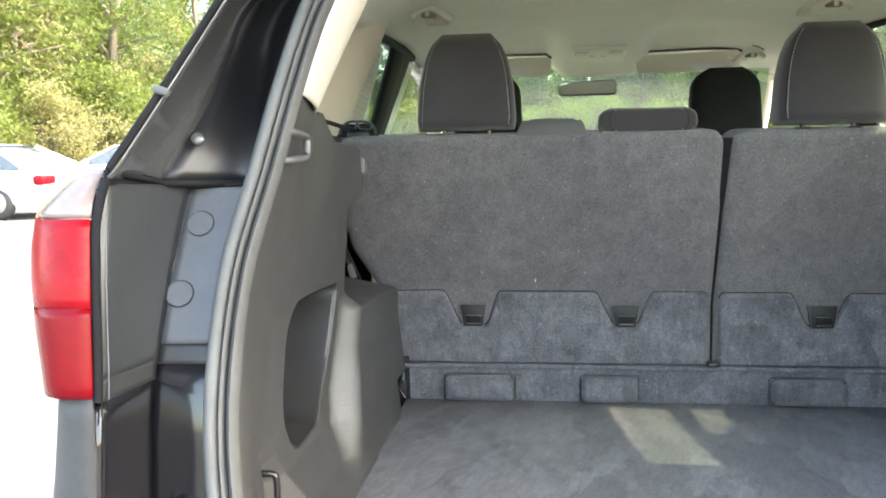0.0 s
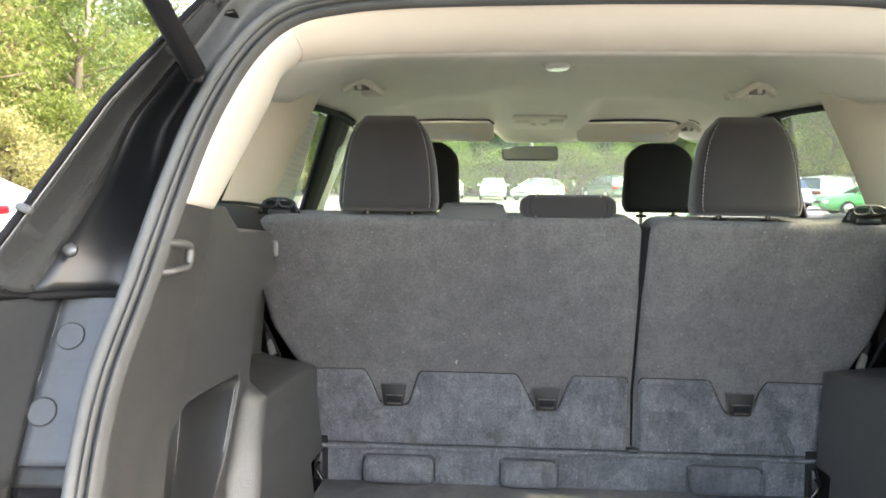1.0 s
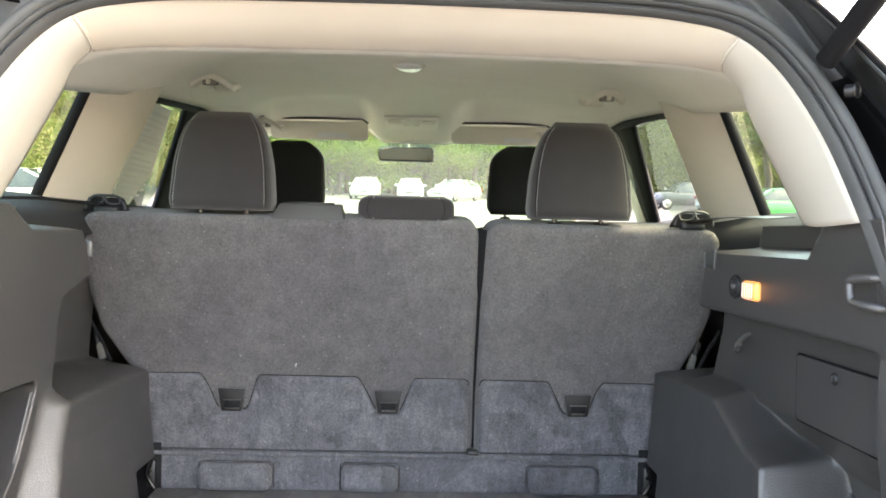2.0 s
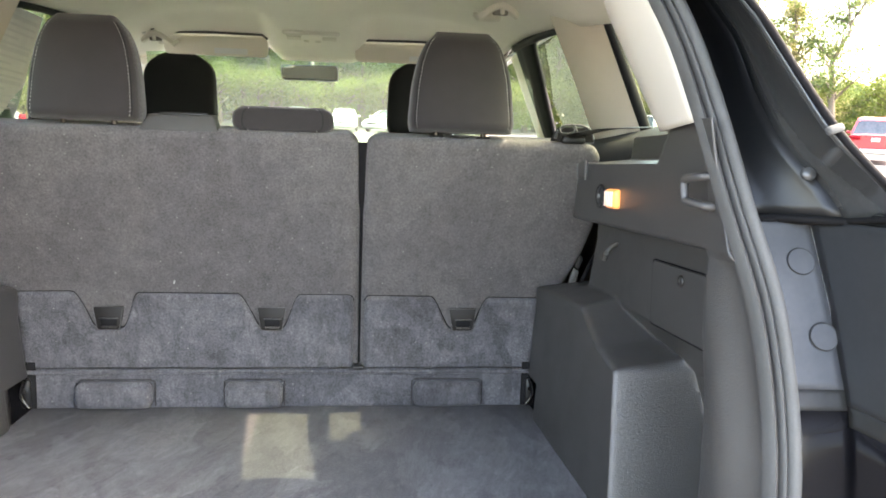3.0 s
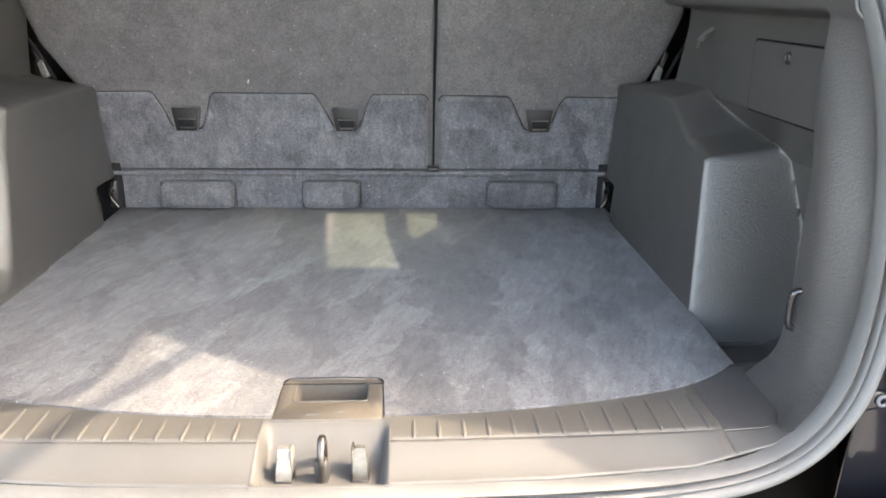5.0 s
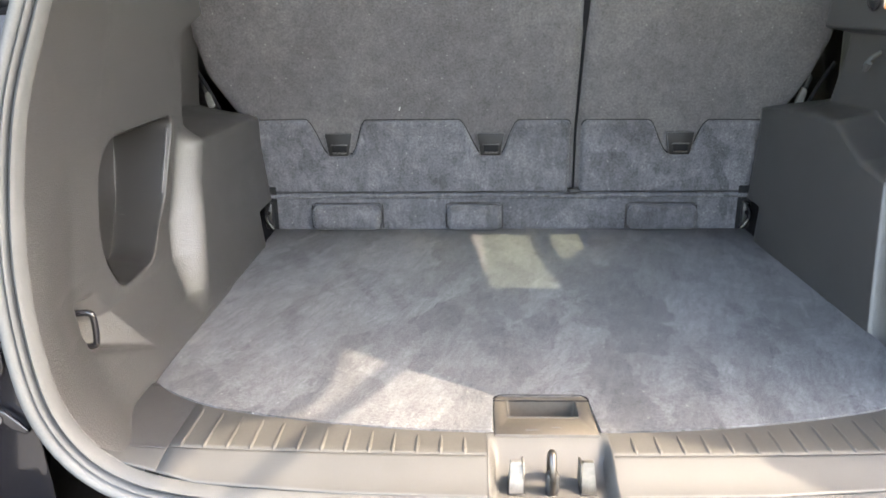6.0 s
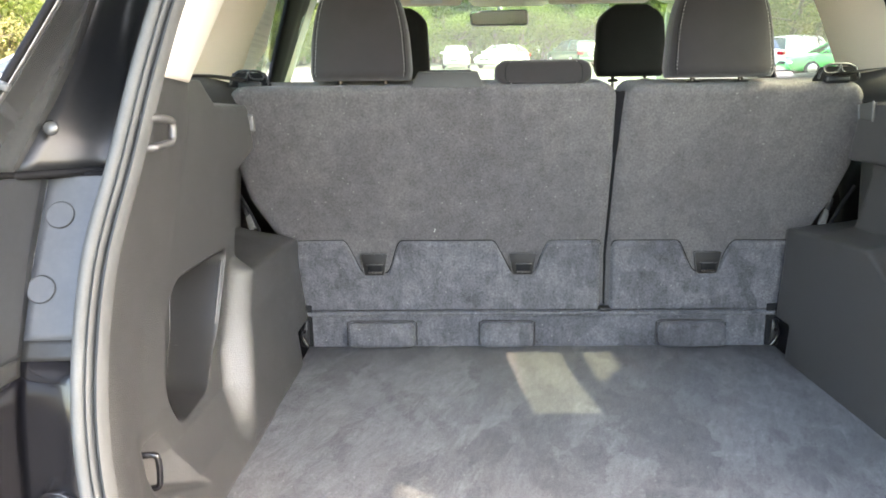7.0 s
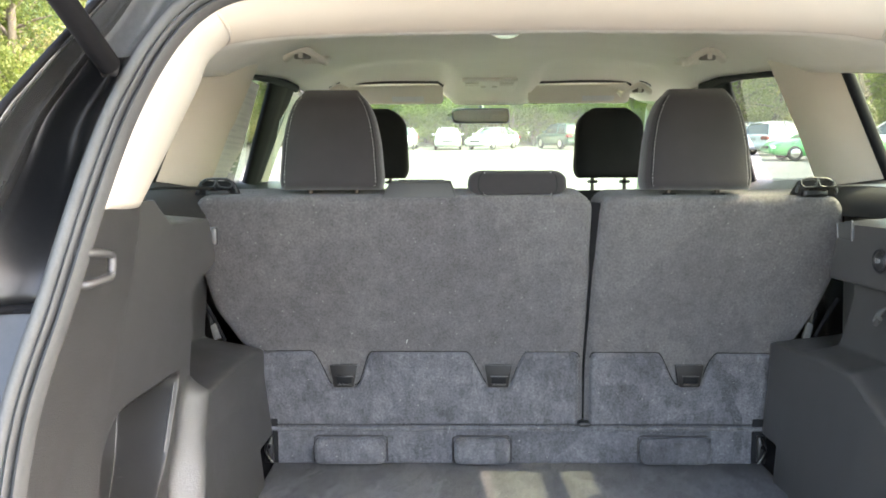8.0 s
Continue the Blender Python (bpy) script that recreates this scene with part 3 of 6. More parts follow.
            y = a[1] + (c[1] - a[1]) * (u ** 1.7) * w - 0.012 * math.sin(math.pi * min(1, u * 1.4)) + 0.035 * (i / 8) ** 2
            row.append((side * (x + 0.003 + 0.004 * math.sin(math.pi * u)), y - 0.006, z))
        top.append(row)
    sheet("lamp_top", top, CLEAR_LENS, lamp, 0.006, "pale clear upper lens")
    part("amber_edge", tube([(p[6][0] + side * 0.004, p[6][1] - 0.002, p[6][2]) for p in top], 0.003, 8), AMBER, lamp)
    # bumper corner
    rows = []
    for i in range(13):
        z = 0.40 + 0.65 * i / 12
        bl = 0.02 * math.sin(math.pi * min(1, i / 12)) 
        row = []
        for j in range(13):
            u = j / 12
            a, c = (0.704, 0.714), (0.796 + 0.17 * min(0.15, max(0.0, 1.05 - z)), 0.83)
            row.append((side * (a[0] + (c[0] - a[0]) * u ** 0.7), a[1] + (c[1] - a[1]) * u ** 1.8 - bl, z))
        rows.append(row)
    sheet("bumper_corner", rows, PAINT, suv, 0.004)
    sheet("bumper_cap", [[(p[0] + side * 0.004, p[1] - 0.010, p[2]) for p in r] for r in [[(q[0] + side * 0.026 * (1 - k / 5) * abs(j / 12), q[1], 0.90 + 0.155 * k / 5) for j, q in enumerate(rows[12])] for k in range(6)]], CAP, suv, 0.004, "dusty grey cap under the tail lamp")
    # outer flank, roof side and wheel to close the car
    flank = []
    for y in np.linspace(0.83, 4.55, 20):
        t = (y - 0.83) / 3.72
        w = 0.86 - 0.05 * abs(2 * t - 1) ** 2.5
        flank.append([(side * (w - 0.10), y, 0.30), (side * (w - 0.02), y, 0.42), (side * w, y, 0.75), (side * (w - 0.01), y, 1.05), (side * (w - 0.07), y, 1.25 + 0.09 * S(0.88, 1.2, y) - 0.30 * S(3.3, 4.5, y)), (side * (w - 0.075 - 0.045 * S(1.0, 1.2, y)), y, 1.255 + 0.117 * S(0.95, 1.2, y) - 0.30 * S(3.3, 4.5, y))])
    sheet("flank", flank, PAINT, suv, 0.01)

rear = bmesh.new()
grid(rear, [[(x, 0.735, z) for x in np.linspace(-0.72, 0.72, 20)] for z in (0.40, 0.50, 0.60, 0.70, 0.715)])
part("rear_panel", rear, PAINT, suv)
grid(b := bmesh.new(), [[(x, y - 0.10 * (1 - (x / 0.83) ** 2) , z) for x in np.linspace(-0.80, 0.80, 24)] for y, z in ((0.82, 0.30), (0.76, 0.36), (0.735, 0.50), (0.745, 0.61), (0.80, 0.635))])
part("bumper", b, PAINT, suv)


def roof_z(x, y):
    """Height of the headliner."""
    zc = float(np.interp(y, [1.10, 1.24, 1.32, 1.50, 1.70, 2.0, 2.4, 2.8, 3.0, 3.12], [1.640, 1.652, 1.668, 1.708, 1.748, 1.790, 1.812, 1.808, 1.775, 1.735]))
    edge = float(np.interp(y, [1.20, 1.5, 1.7, 2.0, 2.45, 3.0, 3.12], [1.586, 1.613, 1.641, 1.686, 1.731, 1.728, 1.700]))
    return zc - (zc - edge) * (abs(x) / 0.665) ** 5


def skin_z(x, y):
    """Height of the outer roof."""
    return float(np.interp(y, [1.08, 1.4, 2.0, 2.8, 3.14], [1.752, 1.805, 1.868, 1.875, 1.800])) - 0.05 * (x / 0.66) ** 4


def skin_w(y):
    return 0.54 + 0.13 * float(S(1.08, 1.75, y))


roof = [[(skin_w(y) * u, y, skin_z(skin_w(y) * u, y)) for u in np.linspace(-1, 1, 25)] for y in np.linspace(1.08, 3.14, 22)]
sheet("roof", roof, PAINT, suv, 0.006)
for side in (-1, 1):
    rail = []
    for y in np.linspace(1.12, 3.14, 26):
        w = skin_w(y)
        zt = skin_z(w, y)
        zw = 1.668 + 0.05 * float(S(1.5, 2.1, y))
        rail.append([(side * x, y, z) for x, z in ((w - 0.01, zt), (w + 0.03, zt - 0.012), (w + 0.052, zt - 0.05), (w + 0.045, zw), (w + 0.012, zw + 0.006))])
    sheet("roof_rail", rail, PAINT, suv, 0.006)
hood = [[(x, y, 1.09 - 0.22 * ((y - 3.7) / 0.95) ** 2 - 0.06 * (x / 0.75) ** 4) for x in np.linspace(-0.78, 0.78, 17)] for y in np.linspace(3.60, 4.62, 12)]
sheet("hood", hood, PAINT, suv, 0.006)
part("front_bumper", box((0, 4.60, 0.58), (1.62, 0.18, 0.52), 0.07, 4), PAINT, suv)
# raised tailgate: hinged at the header, reaching back over the sill
GATE = [(1.10, 1.740), (1.00, 1.768), (0.90, 1.798), (0.80, 1.838), (0.765, 1.900), (0.73, 1.975), (0.60, 2.04), (0.35, 2.15), (0.05, 2.27), (-0.15, 2.34)]
gate_in, gate_out = [], []
for _, y, z in spline([(0, a, b) for a, b in GATE], 4):
    w = 0.578 + 0.016 * S(1.05, 0.88, y) + 0.11 * S(0.60, 0.10, y)
    gate_in.append([(w * u, y, z - 0.02 * (1 - u * u) * 0) for u in np.linspace(-1, 1, 15)])
    gate_out.append([(w * u, y - 0.01, z + 0.06 + 0.03 * (1 - u * u)) for u in np.linspace(-1, 1, 15)])
gate = part("tailgate", patch(gate_in, gate_out), PAINT, suv, "raised black tailgate")
part("tailgate_panel", patch([[(p[0] * 0.86, p[1], p[2] - 0.012) for p in r] for r in gate_in[12:]]), PLASTIC, gate)
for side in (-1, 1):
    flange = [(side * (0.572 + 0.016 * S(1.05, 0.88, y) + 0.11 * S(0.60, 0.10, y)), y, z) for _, y, z in spline([(0, a, b) for a, b in GATE], 4)]
    sheet("tailgate_side", [[(p[0], p[1], p[2] + 0.004 - 0.075 * v_ * float(S(1.05, 0.60, p[1]))) for v_ in (0, 0.5, 1)] for p in flange], PAINT, gate, 0.012)
    rod = [(side * 0.546, 0.958, 1.552), (side * 0.560, 0.70, 1.70), (side * 0.579, 0.35, 1.900)]
    if side > 0:
        rod = [(a - 0.035, b, c + 0.030) for a, b, c in rod]
    part("strut_bracket", box((side * 0.600, 0.34, 2.02), (0.030, 0.06, 0.26), 0.008, 2), PAINT, gate)
    strut = part("gas_strut", tube([rod[0], [a + (b - a) * 0.62 for a, b in zip(rod[0], rod[2])]], 0.0135, 14), DULL_BLACK, suv, "black gas strut of the raised tailgate")
    part("strut_rod", tube([[a + (b - a) * 0.60 for a, b in zip(rod[0], rod[2])], rod[2]], 0.006, 10), RUBBER_DARK, strut)
    part("ball_joint", disc((side * 0.545, 0.972, 1.548), (side * 0.6, -0.8, 0), 0.008, 0.014, 14, bev=0.003), BLACK, strut)
    part("joint_ring", ring((side * 0.553, 0.962, 1.548), (side * 0.6, -0.8, 0), 0.009, 0.0012, 16, 6), DARK_STEEL, strut)
    for yw in (1.42, 3.95):
        lift = (yw - 1.0) * 0.07
        wm = part("wheel", ring((side * 0.76, yw, 0.34 + lift), (1, 0, 0), 0.255, 0.10, 32, 12), TYRE, suv, "black tyre on a grey rim")
        part("rim", disc((side * 0.70, yw, 0.34 + lift), (side, 0, 0), 0.20, 0.12, 28, bev=0.02), METAL, wm)

# ---- headliner, header and pillars ----
PARTNER = [(0.612, 1.195, 1.387), (0.588, 1.208, 1.440), (0.555, 1.218, 1.510), (0.528, 1.218, 1.562), (0.513, 1.212, 1.593), (0.476, 1.195, 1.619), (0.40, 1.210, 1.632), (0.25, 1.238, 1.642), (0.0, 1.250, 1.647)]
SEALSIDE = [(0.553, 0.940, 1.385), (0.541, 0.968, 1.445), (0.528, 1.000, 1.51), (0.502, 1.058, 1.592), (0.487, 1.078, 1.617), (0.463, 1.098, 1.647), (0.400, 1.115, 1.670), (0.28, 1.123, 1.682), (0.0, 1.125, 1.686)]


def ruled(a, b, side, n=5, m=12, bulge=0.012):
    A, B = spline(a, n), spline(b, n)
    rows = []
    for p, q in zip(A, B):
        row = []
        for j in range(m + 1):
            u = j / m
            r = p.lerp(q, u) + Vector((-1 if p.x > 0.3 else 0, 0, -0.35)) * bulge * math.sin(math.pi * u)
            row.append((side * r.x, r.y, r.z))
        rows.append(row)
    return rows


for side in (-1, 1):
    d_pillar = thing("pillar_trim", "smooth beige rear pillar trim panel", "trim", "pillar trims", "structure")
    sheet("rear_face", ruled(SEALSIDE[:6], PARTNER[:6], side), PILLAR_PALE, d_pillar)
    inner = [[(side * (p.x + (0.812 - 0.345 * (p.z - 1.38) - p.x) * u), p.y + (1.285 - p.y) * u ** 1.4, p.z) for u in (0, 0.04, 0.12, 0.3, 0.6, 1)] for p in spline(PARTNER[:6], 5)]
    sheet("window_return", inner, PILLAR_PALE, d_pillar)
header = thing("header_trim", "beige trim panel over the tailgate opening", "trim", "", "structure")
A = SEALSIDE[5:] + [(-p[0], p[1], p[2]) for p in reversed(SEALSIDE[5:-1])]
B = PARTNER[5:] + [(-p[0], p[1], p[2]) for p in reversed(PARTNER[5:-1])]
rows = []
for p, q in zip(spline(A, 6), spline(B, 6)):
    rows.append([p.lerp(q, u) + Vector((0, 0, -0.006 * math.sin(math.pi * u))) for u in np.linspace(-0.01, 1, 10)] + [q + Vector((0, 0.010, 0.001)), q + Vector((0, 0.018, 0.006))])
sheet("header_panel", rows, BEIGE, header)
for side in (-1, 1):
    part("panel_seam", tube([(side * p[0], p[1], p[2] - 0.003) for p in [Vector(SEALSIDE[5]).lerp(Vector(PARTNER[5]), u) + Vector((-0.012 * math.sin(math.pi * u), 0, -0.008 * math.sin(math.pi * u))) for u in np.linspace(0, 1, 8)]], 0.0015, 6), BEIGE, header)

EDGE_X = [0.0, 0.25, 0.40, 0.476, 0.515, 0.56, 0.665]
EDGE_Y = [1.250, 1.238, 1.210, 1.196, 1.205, 1.222, 1.250]
EDGE_Z = [1.647, 1.642, 1.632, 1.619, 1.606, 1.598, 1.586]
rows = []
for i in range(65):
    v = (i / 64) ** 1.5
    row = []
    for j in range(57):
        u = -1 + 2 * j / 56
        w = 0.665
        x = w * u
        ax = abs(x)
        y0 = float(np.interp(ax, EDGE_X, EDGE_Y)) + 0.004
        y = y0 + (3.10 - y0) * v
        z = roof_z(x, y)
        # shallow scoops ahead of the front seats
        z += 0.022 * S(2.55, 2.8, y) * S(0.14, 0.20, ax) * (1 - S(0.50, 0.60, ax))
        # console swelling between the visors
        z -= 0.026 * (1 - S(0.125, 0.19, ax)) * S(2.55, 2.95, y)
        # the rear edge lies on the header's inner edge
        k = 1 - float(S(0.0, 0.16, y - y0))
        z = z * (1 - k) + (float(np.interp(ax, EDGE_X, EDGE_Z)) + 0.003) * k
        row.append((x, y, z))
    rows.append(row)
ceil = sheet("headliner", rows, LINER, None, 0.006)
tagged(ceil, "light beige woven headliner of the car roof", "headliner", "", "structure")
CAR_THINGS.append(ceil)

for side in (-1, 1):
    c_pillar = thing("pillar_trim", "beige trim of the pillar between the side windows", "trim", "pillar trims", "structure")
    # the pillar leans in towards the roof; its edges fold outward to the glass
    fore = 0.0 if side > 0 else -0.040
    rows = []
    for z in np.linspace(1.375, 1.72, 18):
        t = (z - 1.42) / 0.235
        a = Vector((0.785 - 0.090 * t, 1.730 + 0.035 * t + fore, z))
        b = Vector((0.738 - 0.093 * t, 1.950 + 0.005 * t + 0.03 * max(0.0, t - 0.5) + (0.6 * fore if t < 0.5 else 0.3 * fore), z))
        row = [a + Vector((0.012, 0.040, 0)), a + Vector((0.004, 0.008, 0))]
        row += [a.lerp(b, u) + Vector((-0.010 * math.sin(math.pi * u), 0, 0)) for u in np.linspace(0, 1, 11)]
        row += [b + Vector((0.016, 0.008, 0)), b + Vector((0.070, 0.022, 0))]
        rows.append([(side * p.x, p.y, p.z) for p in row])
    sheet("pillar_face", rows, BEIGE, c_pillar)
    # dark frame and B pillar past the rear door's glass
    b_pillar = thing("door_frame", "black rear door frame and middle pillar", "door frame", "door frames", "structure")
    zk = [1.33, 1.42, 1.56, 1.71, 1.74]
    y_rear = [2.33, 2.335, 2.34, 2.345, 2.35] if side < 0 else [2.40, 2.41, 2.415, 2.420, 2.43]
    y_front = [2.47, 2.53, 2.59, 2.66, 2.68] if side < 0 else [2.50, 2.55, 2.61, 2.67, 2.69]
    rows = []
    for z in np.linspace(1.33, 1.74, 14):
        t = (z - 1.39) / 0.30
        ya, yb = float(np.interp(z, zk, y_rear)), float(np.interp(z, zk, y_front))
        rows.append([(side * (0.778 - 0.085 * t - 0.014 * math.sin(math.pi * u) ** 0.5 + 0.006 * (u > 0.5)), ya + (yb - ya) * u, z) for u in (0, 0.04, 0.12, 0.3, 0.45, 0.52, 0.6, 0.8, 0.95, 1)])
    sheet("inner_frame", rows, DULL_BLACK, b_pillar, 0.012)
    sheet("pillar_lining", [[(r[-1][0] + side * (0.004 + 0.004 * u), r[-1][1] + 0.012 + 0.13 * u, r[-1][2]) for u in np.linspace(0, 1, 5)] for r in rows], BEIGE, b_pillar, 0.010, "beige middle pillar lining")
    part("top_frame", tube(spline([(side * 0.672, 2.00, 1.684), (side * 0.672, 2.14, 1.700), (side * 0.672, 2.34, 1.716), (side * 0.668, 2.62, 1.724)], 6), 0.014, 8), DULL_BLACK, b_pillar)
    part("front_pillar", tube(spline([(side * 0.64, 3.10, 1.70), (side * 0.69, 3.40, 1.50), (side * 0.74, 3.75, 1.22)], 6), 0.035, 10), BEIGE, b_pillar)
    # window ledge
    rows = [[(side * x, y, z) for x, z in ((0.676, 1.340), (0.690, 1.366), (0.705, 1.382), (0.72, 1.389), (0.77, 1.410), (0.80, 1.418), (0.83, 1.412))] for y in np.linspace(1.10, 3.5, 30)]
    ledge = sheet("window_ledge", rows, LEDGE, None, 0.006)
    tagged(ledge, "dark plastic ledge under the side windows", "ledge", "window ledges", "structure")
    CAR_THINGS.append(ledge)
    # panes
    def pane(name, pts, material, label):
        bm = bmesh.new()
        bm.faces.new([bm.verts.new((side * x, y, z)) for x, y, z in pts])
        bmesh.ops.subdivide_edges(bm, edges=bm.edges[:], cuts=3, use_grid_fill=True)
        return solo(name, bm, material, label, "window", "side windows", "structure")
    pane("window_1", [(0.812, 1.27, 1.375), (0.812, 1.80, 1.375), (0.722, 1.84, 1.672), (0.722, 1.27, 1.660)], GLASS_DARK, "dark tinted rear quarter window")
    pane("window_2", [(0.812, 1.92, 1.375), (0.780, 2.25, 1.375), (0.692, 2.55, 1.74), (0.705, 1.94, 1.70)], GLASS_DOOR, "tinted rear door window")
    pane("window_3", [(0.742, 2.45, 1.33), (0.752, 3.50, 1.30), (0.668, 3.08, 1.72), (0.685, 2.55, 1.73)], GLASS_CLEAR, "clear front door window")
    # black edge of the quarter glass
    frit = thing("window_trim", "black rubber edge of the quarter window", "trim", "window trims", "structure")
    part("front_edge", tube([(side * 0.797, 1.712 + fore, 1.395), (side * 0.790, 1.714 + fore, 1.412), (side * 0.700, 1.749 + fore, 1.655), (side * 0.682, 1.756 + fore, 1.70)], 0.012, 8), DULL_BLACK, frit)
    part("bottom_edge", tube([(side * 0.806, 1.25, 1.398), (side * 0.806, 1.72 + fore, 1.398)], 0.009, 8), BLACK, frit)

bm = bmesh.new()
grid(bm, [[(x * (0.62 + 0.12 * t), 3.10 + 0.68 * t - 0.10 * (x * x) * (1 - 0.0), 1.742 - 0.52 * t - 0.03 * x * x) for x in np.linspace(-1, 1, 17)] for t in np.linspace(0, 1, 9)])
solo("windscreen", bm, GLASS_SCREEN, "clear windscreen with a faint green tint", "window", "", "structure")
for side in (-1, 1):
    rows = [[(side * (0.735 + 0.02 * math.sin(math.pi * (z - 0.45) / 0.9)), y, z) for y in np.linspace(2.30, 3.55, 12)] for z in np.linspace(0.45, 1.33, 10)]
    panel = sheet("door_trim", rows, BEIGE, None, 0.006)
    tagged(panel, "plain beige inner lining of the doors", "door trim", "door trims", "structure")
    CAR_THINGS.append(panel)
solo("dashboard", box((0, 3.55, 1.05), (1.42, 0.50, 0.24), 0.06, 4), PLASTIC, "dark dashboard under the windscreen", "dashboard")
# out of view; its pale carpet serves as a reflector
solo("floor_pan", box((0, 2.75, 0.42), (1.46, 2.0, 0.04), 0.01), CABIN_CARPET, "unseen cabin floor, pale to bounce light upward", "floor", "", "structure")

# ---- side trim panels of the load bay ----
def poly_sd(py, pz, poly):
    """Signed distance (inside: minus) from points to a closed outline in y, z."""
    d = np.full(py.shape, 9.0)
    inside = np.zeros(py.shape, bool)
    for i in range(len(poly)):
        (y0, z0), (y1, z1) = poly[i - 1], poly[i]
        ey, ez = y1 - y0, z1 - z0
        t = np.clip(((py - y0) * ey + (pz - z0) * ez) / (ey * ey + ez * ez), 0, 1)
        d = np.minimum(d, np.hypot(py - y0 - t * ey, pz - z0 - t * ez))
        cond = ((z0 > pz) != (z1 > pz)) & (py < (y1 - y0) * (pz - z0) / (z1 - z0 + 1e-12) + y0)
        inside ^= cond
    return np.where(inside, -d, d)


BIN = [tuple(p) for p in rounded([(1.335, 1.100), (1.085, 1.098), (1.040, 1.060), (1.030, 0.960), (1.062, 0.872), (1.195, 0.878), (1.275, 0.960)], 0.03, 4)]


SIDE_EDGE = [p for p in EDGE if p.x > 0.49 and p.z < 1.45]


def trim_width(side, Y, Z):
    ox = np.interp(Z, [p.z for p in SIDE_EDGE], [p.x for p in SIDE_EDGE]) + 0.001
    oy = np.interp(Z, [p.z for p in SIDE_EDGE], [p.y for p in SIDE_EDGE])
    if side < 0:
        base = np.interp(Z, [0.74, 0.762, 0.80, 0.86, 0.92, 1.10, 1.25, 1.34, 1.40], [0.548, 0.552, 0.584, 0.613, 0.622, 0.612, 0.600, 0.596, 0.60])
        facet = np.clip((Y - oy - 0.005) / 0.215, 0, 1)
        k = S(1.06, 1.16, Z)
        w = ox + (base - ox) * (S(0.02, 0.15, Y - oy) * (1 - k) + facet * k)
        # bin pocket
        sd = poly_sd(Y, Z, BIN)
        w = w + (0.048 + 0.02 * S(0.9, 1.1, Z) + 0.030 * np.clip((Y - 1.03) / 0.25, 0, 1)) * (1 - S(-0.011, 0.001, sd))
        # recess ahead of the panel's front edge
        foot = 1.238 + 0.17 * (Y - 1.385)
        yend = 1.385 + (0.122 - 0.60 * np.maximum(0.0, Z - 1.268)) * S(foot - 0.010, foot + 0.010, Z)
        w = w + 0.10 * S(yend - 0.006, yend + 0.006, Y)
        # wheel housing with a broad rounded shoulder
        top = 1.072 - 0.012 * S(1.6, 1.8, Y)
        start = np.interp(Z, [0.76, 0.80, 0.93, 1.06], [1.205, 1.238, 1.298, 1.345])
        k = S(-0.012, 0.044, Y - start) * (1 - S(top - 0.030, top + 0.006, Z))
        wh = 0.556 + 0.024 * np.clip((Z - 0.77) / 0.20, 0, 1)
        w = w * (1 - k) + np.minimum(w, wh) * k
        # scooped tray round the tie-down
        slope = 0.99 + 0.070 * (0.90 - Z) / 0.115
        low = 0.832 - 0.047 * (Y - 0.94) / 0.12
        w = w + 0.034 * np.clip((slope - Y) / 0.07, 0, 1) * S(0.926, 0.936, Y) * (1 - S(0.892, 0.902, Z)) * S(low - 0.006, low + 0.006, Z)
    else:
        base = np.interp(Z, [0.700, 0.710, 0.73, 0.80, 0.90, 1.00, 1.075, 1.40], [0.548, 0.660, 0.705, 0.722, 0.724, 0.700, 0.638, 0.63])
        inner = np.interp(Z, [0.70, 0.76, 0.80, 0.87], [0.546, 0.551, 0.564, 0.574])
        near = ox + (inner - ox) * S(0.0, 0.08, Y - oy)
        w = near + (base - near) * S(0.912, 0.944, Y - 0.050 * (1 - S(0.735, 0.835, Z)) - 0.018 * S(1.04, 1.14, Z))
        # upper box with the lamp and socket
        k = S(1.218, 1.232, Z) * (1 - S(1.503, 1.517, Y - 0.30 * (1.29 - Z)))
        w = w * (1 - k) + np.minimum(w, 0.574) * k
        yend = 1.555 + 0.5 * np.clip(1.19 - Z, 0, 0.12)
        w = w + 0.09 * S(yend - 0.007, yend + 0.007, Y) * (1 - k)
        # wheel housing with an upright rear face
        top = np.interp(Y, [1.20, 1.31, 1.42, 1.60, 1.80], [1.010, 1.030, 1.082, 1.078, 1.065])
        k = S(-0.009, 0.009, Y - 1.163 - 0.23 * (Z - 0.76)) * (1 - S(top - 0.019, top + 0.006, Z))
        wh = 0.551 + 0.017 * np.clip((Z - 0.77) / 0.23, 0, 1)
        w = w * (1 - k) + np.minimum(w, wh) * k
    # the wheel housing ends short of the seat hinge
    w = w + 0.045 * S(1.655, 1.670, Y + (0.0 if side < 0 else -0.035)) * (1 - S(0.828, 0.842, Z))
    # shoulder above the box steps out to the window ledge
    brow = 1.070 + 0.8 * (1.388 - Z) if side > 0 else 1.196 + 1.55 * (1.400 - Z)
    k = (S(1.334, 1.346, Z) if side > 0 else S(1.346, 1.358, Z)) * S(brow - 0.006, brow + 0.010, Y)
    w = w + k * (0.100 if side > 0 else 0.105)
    return w


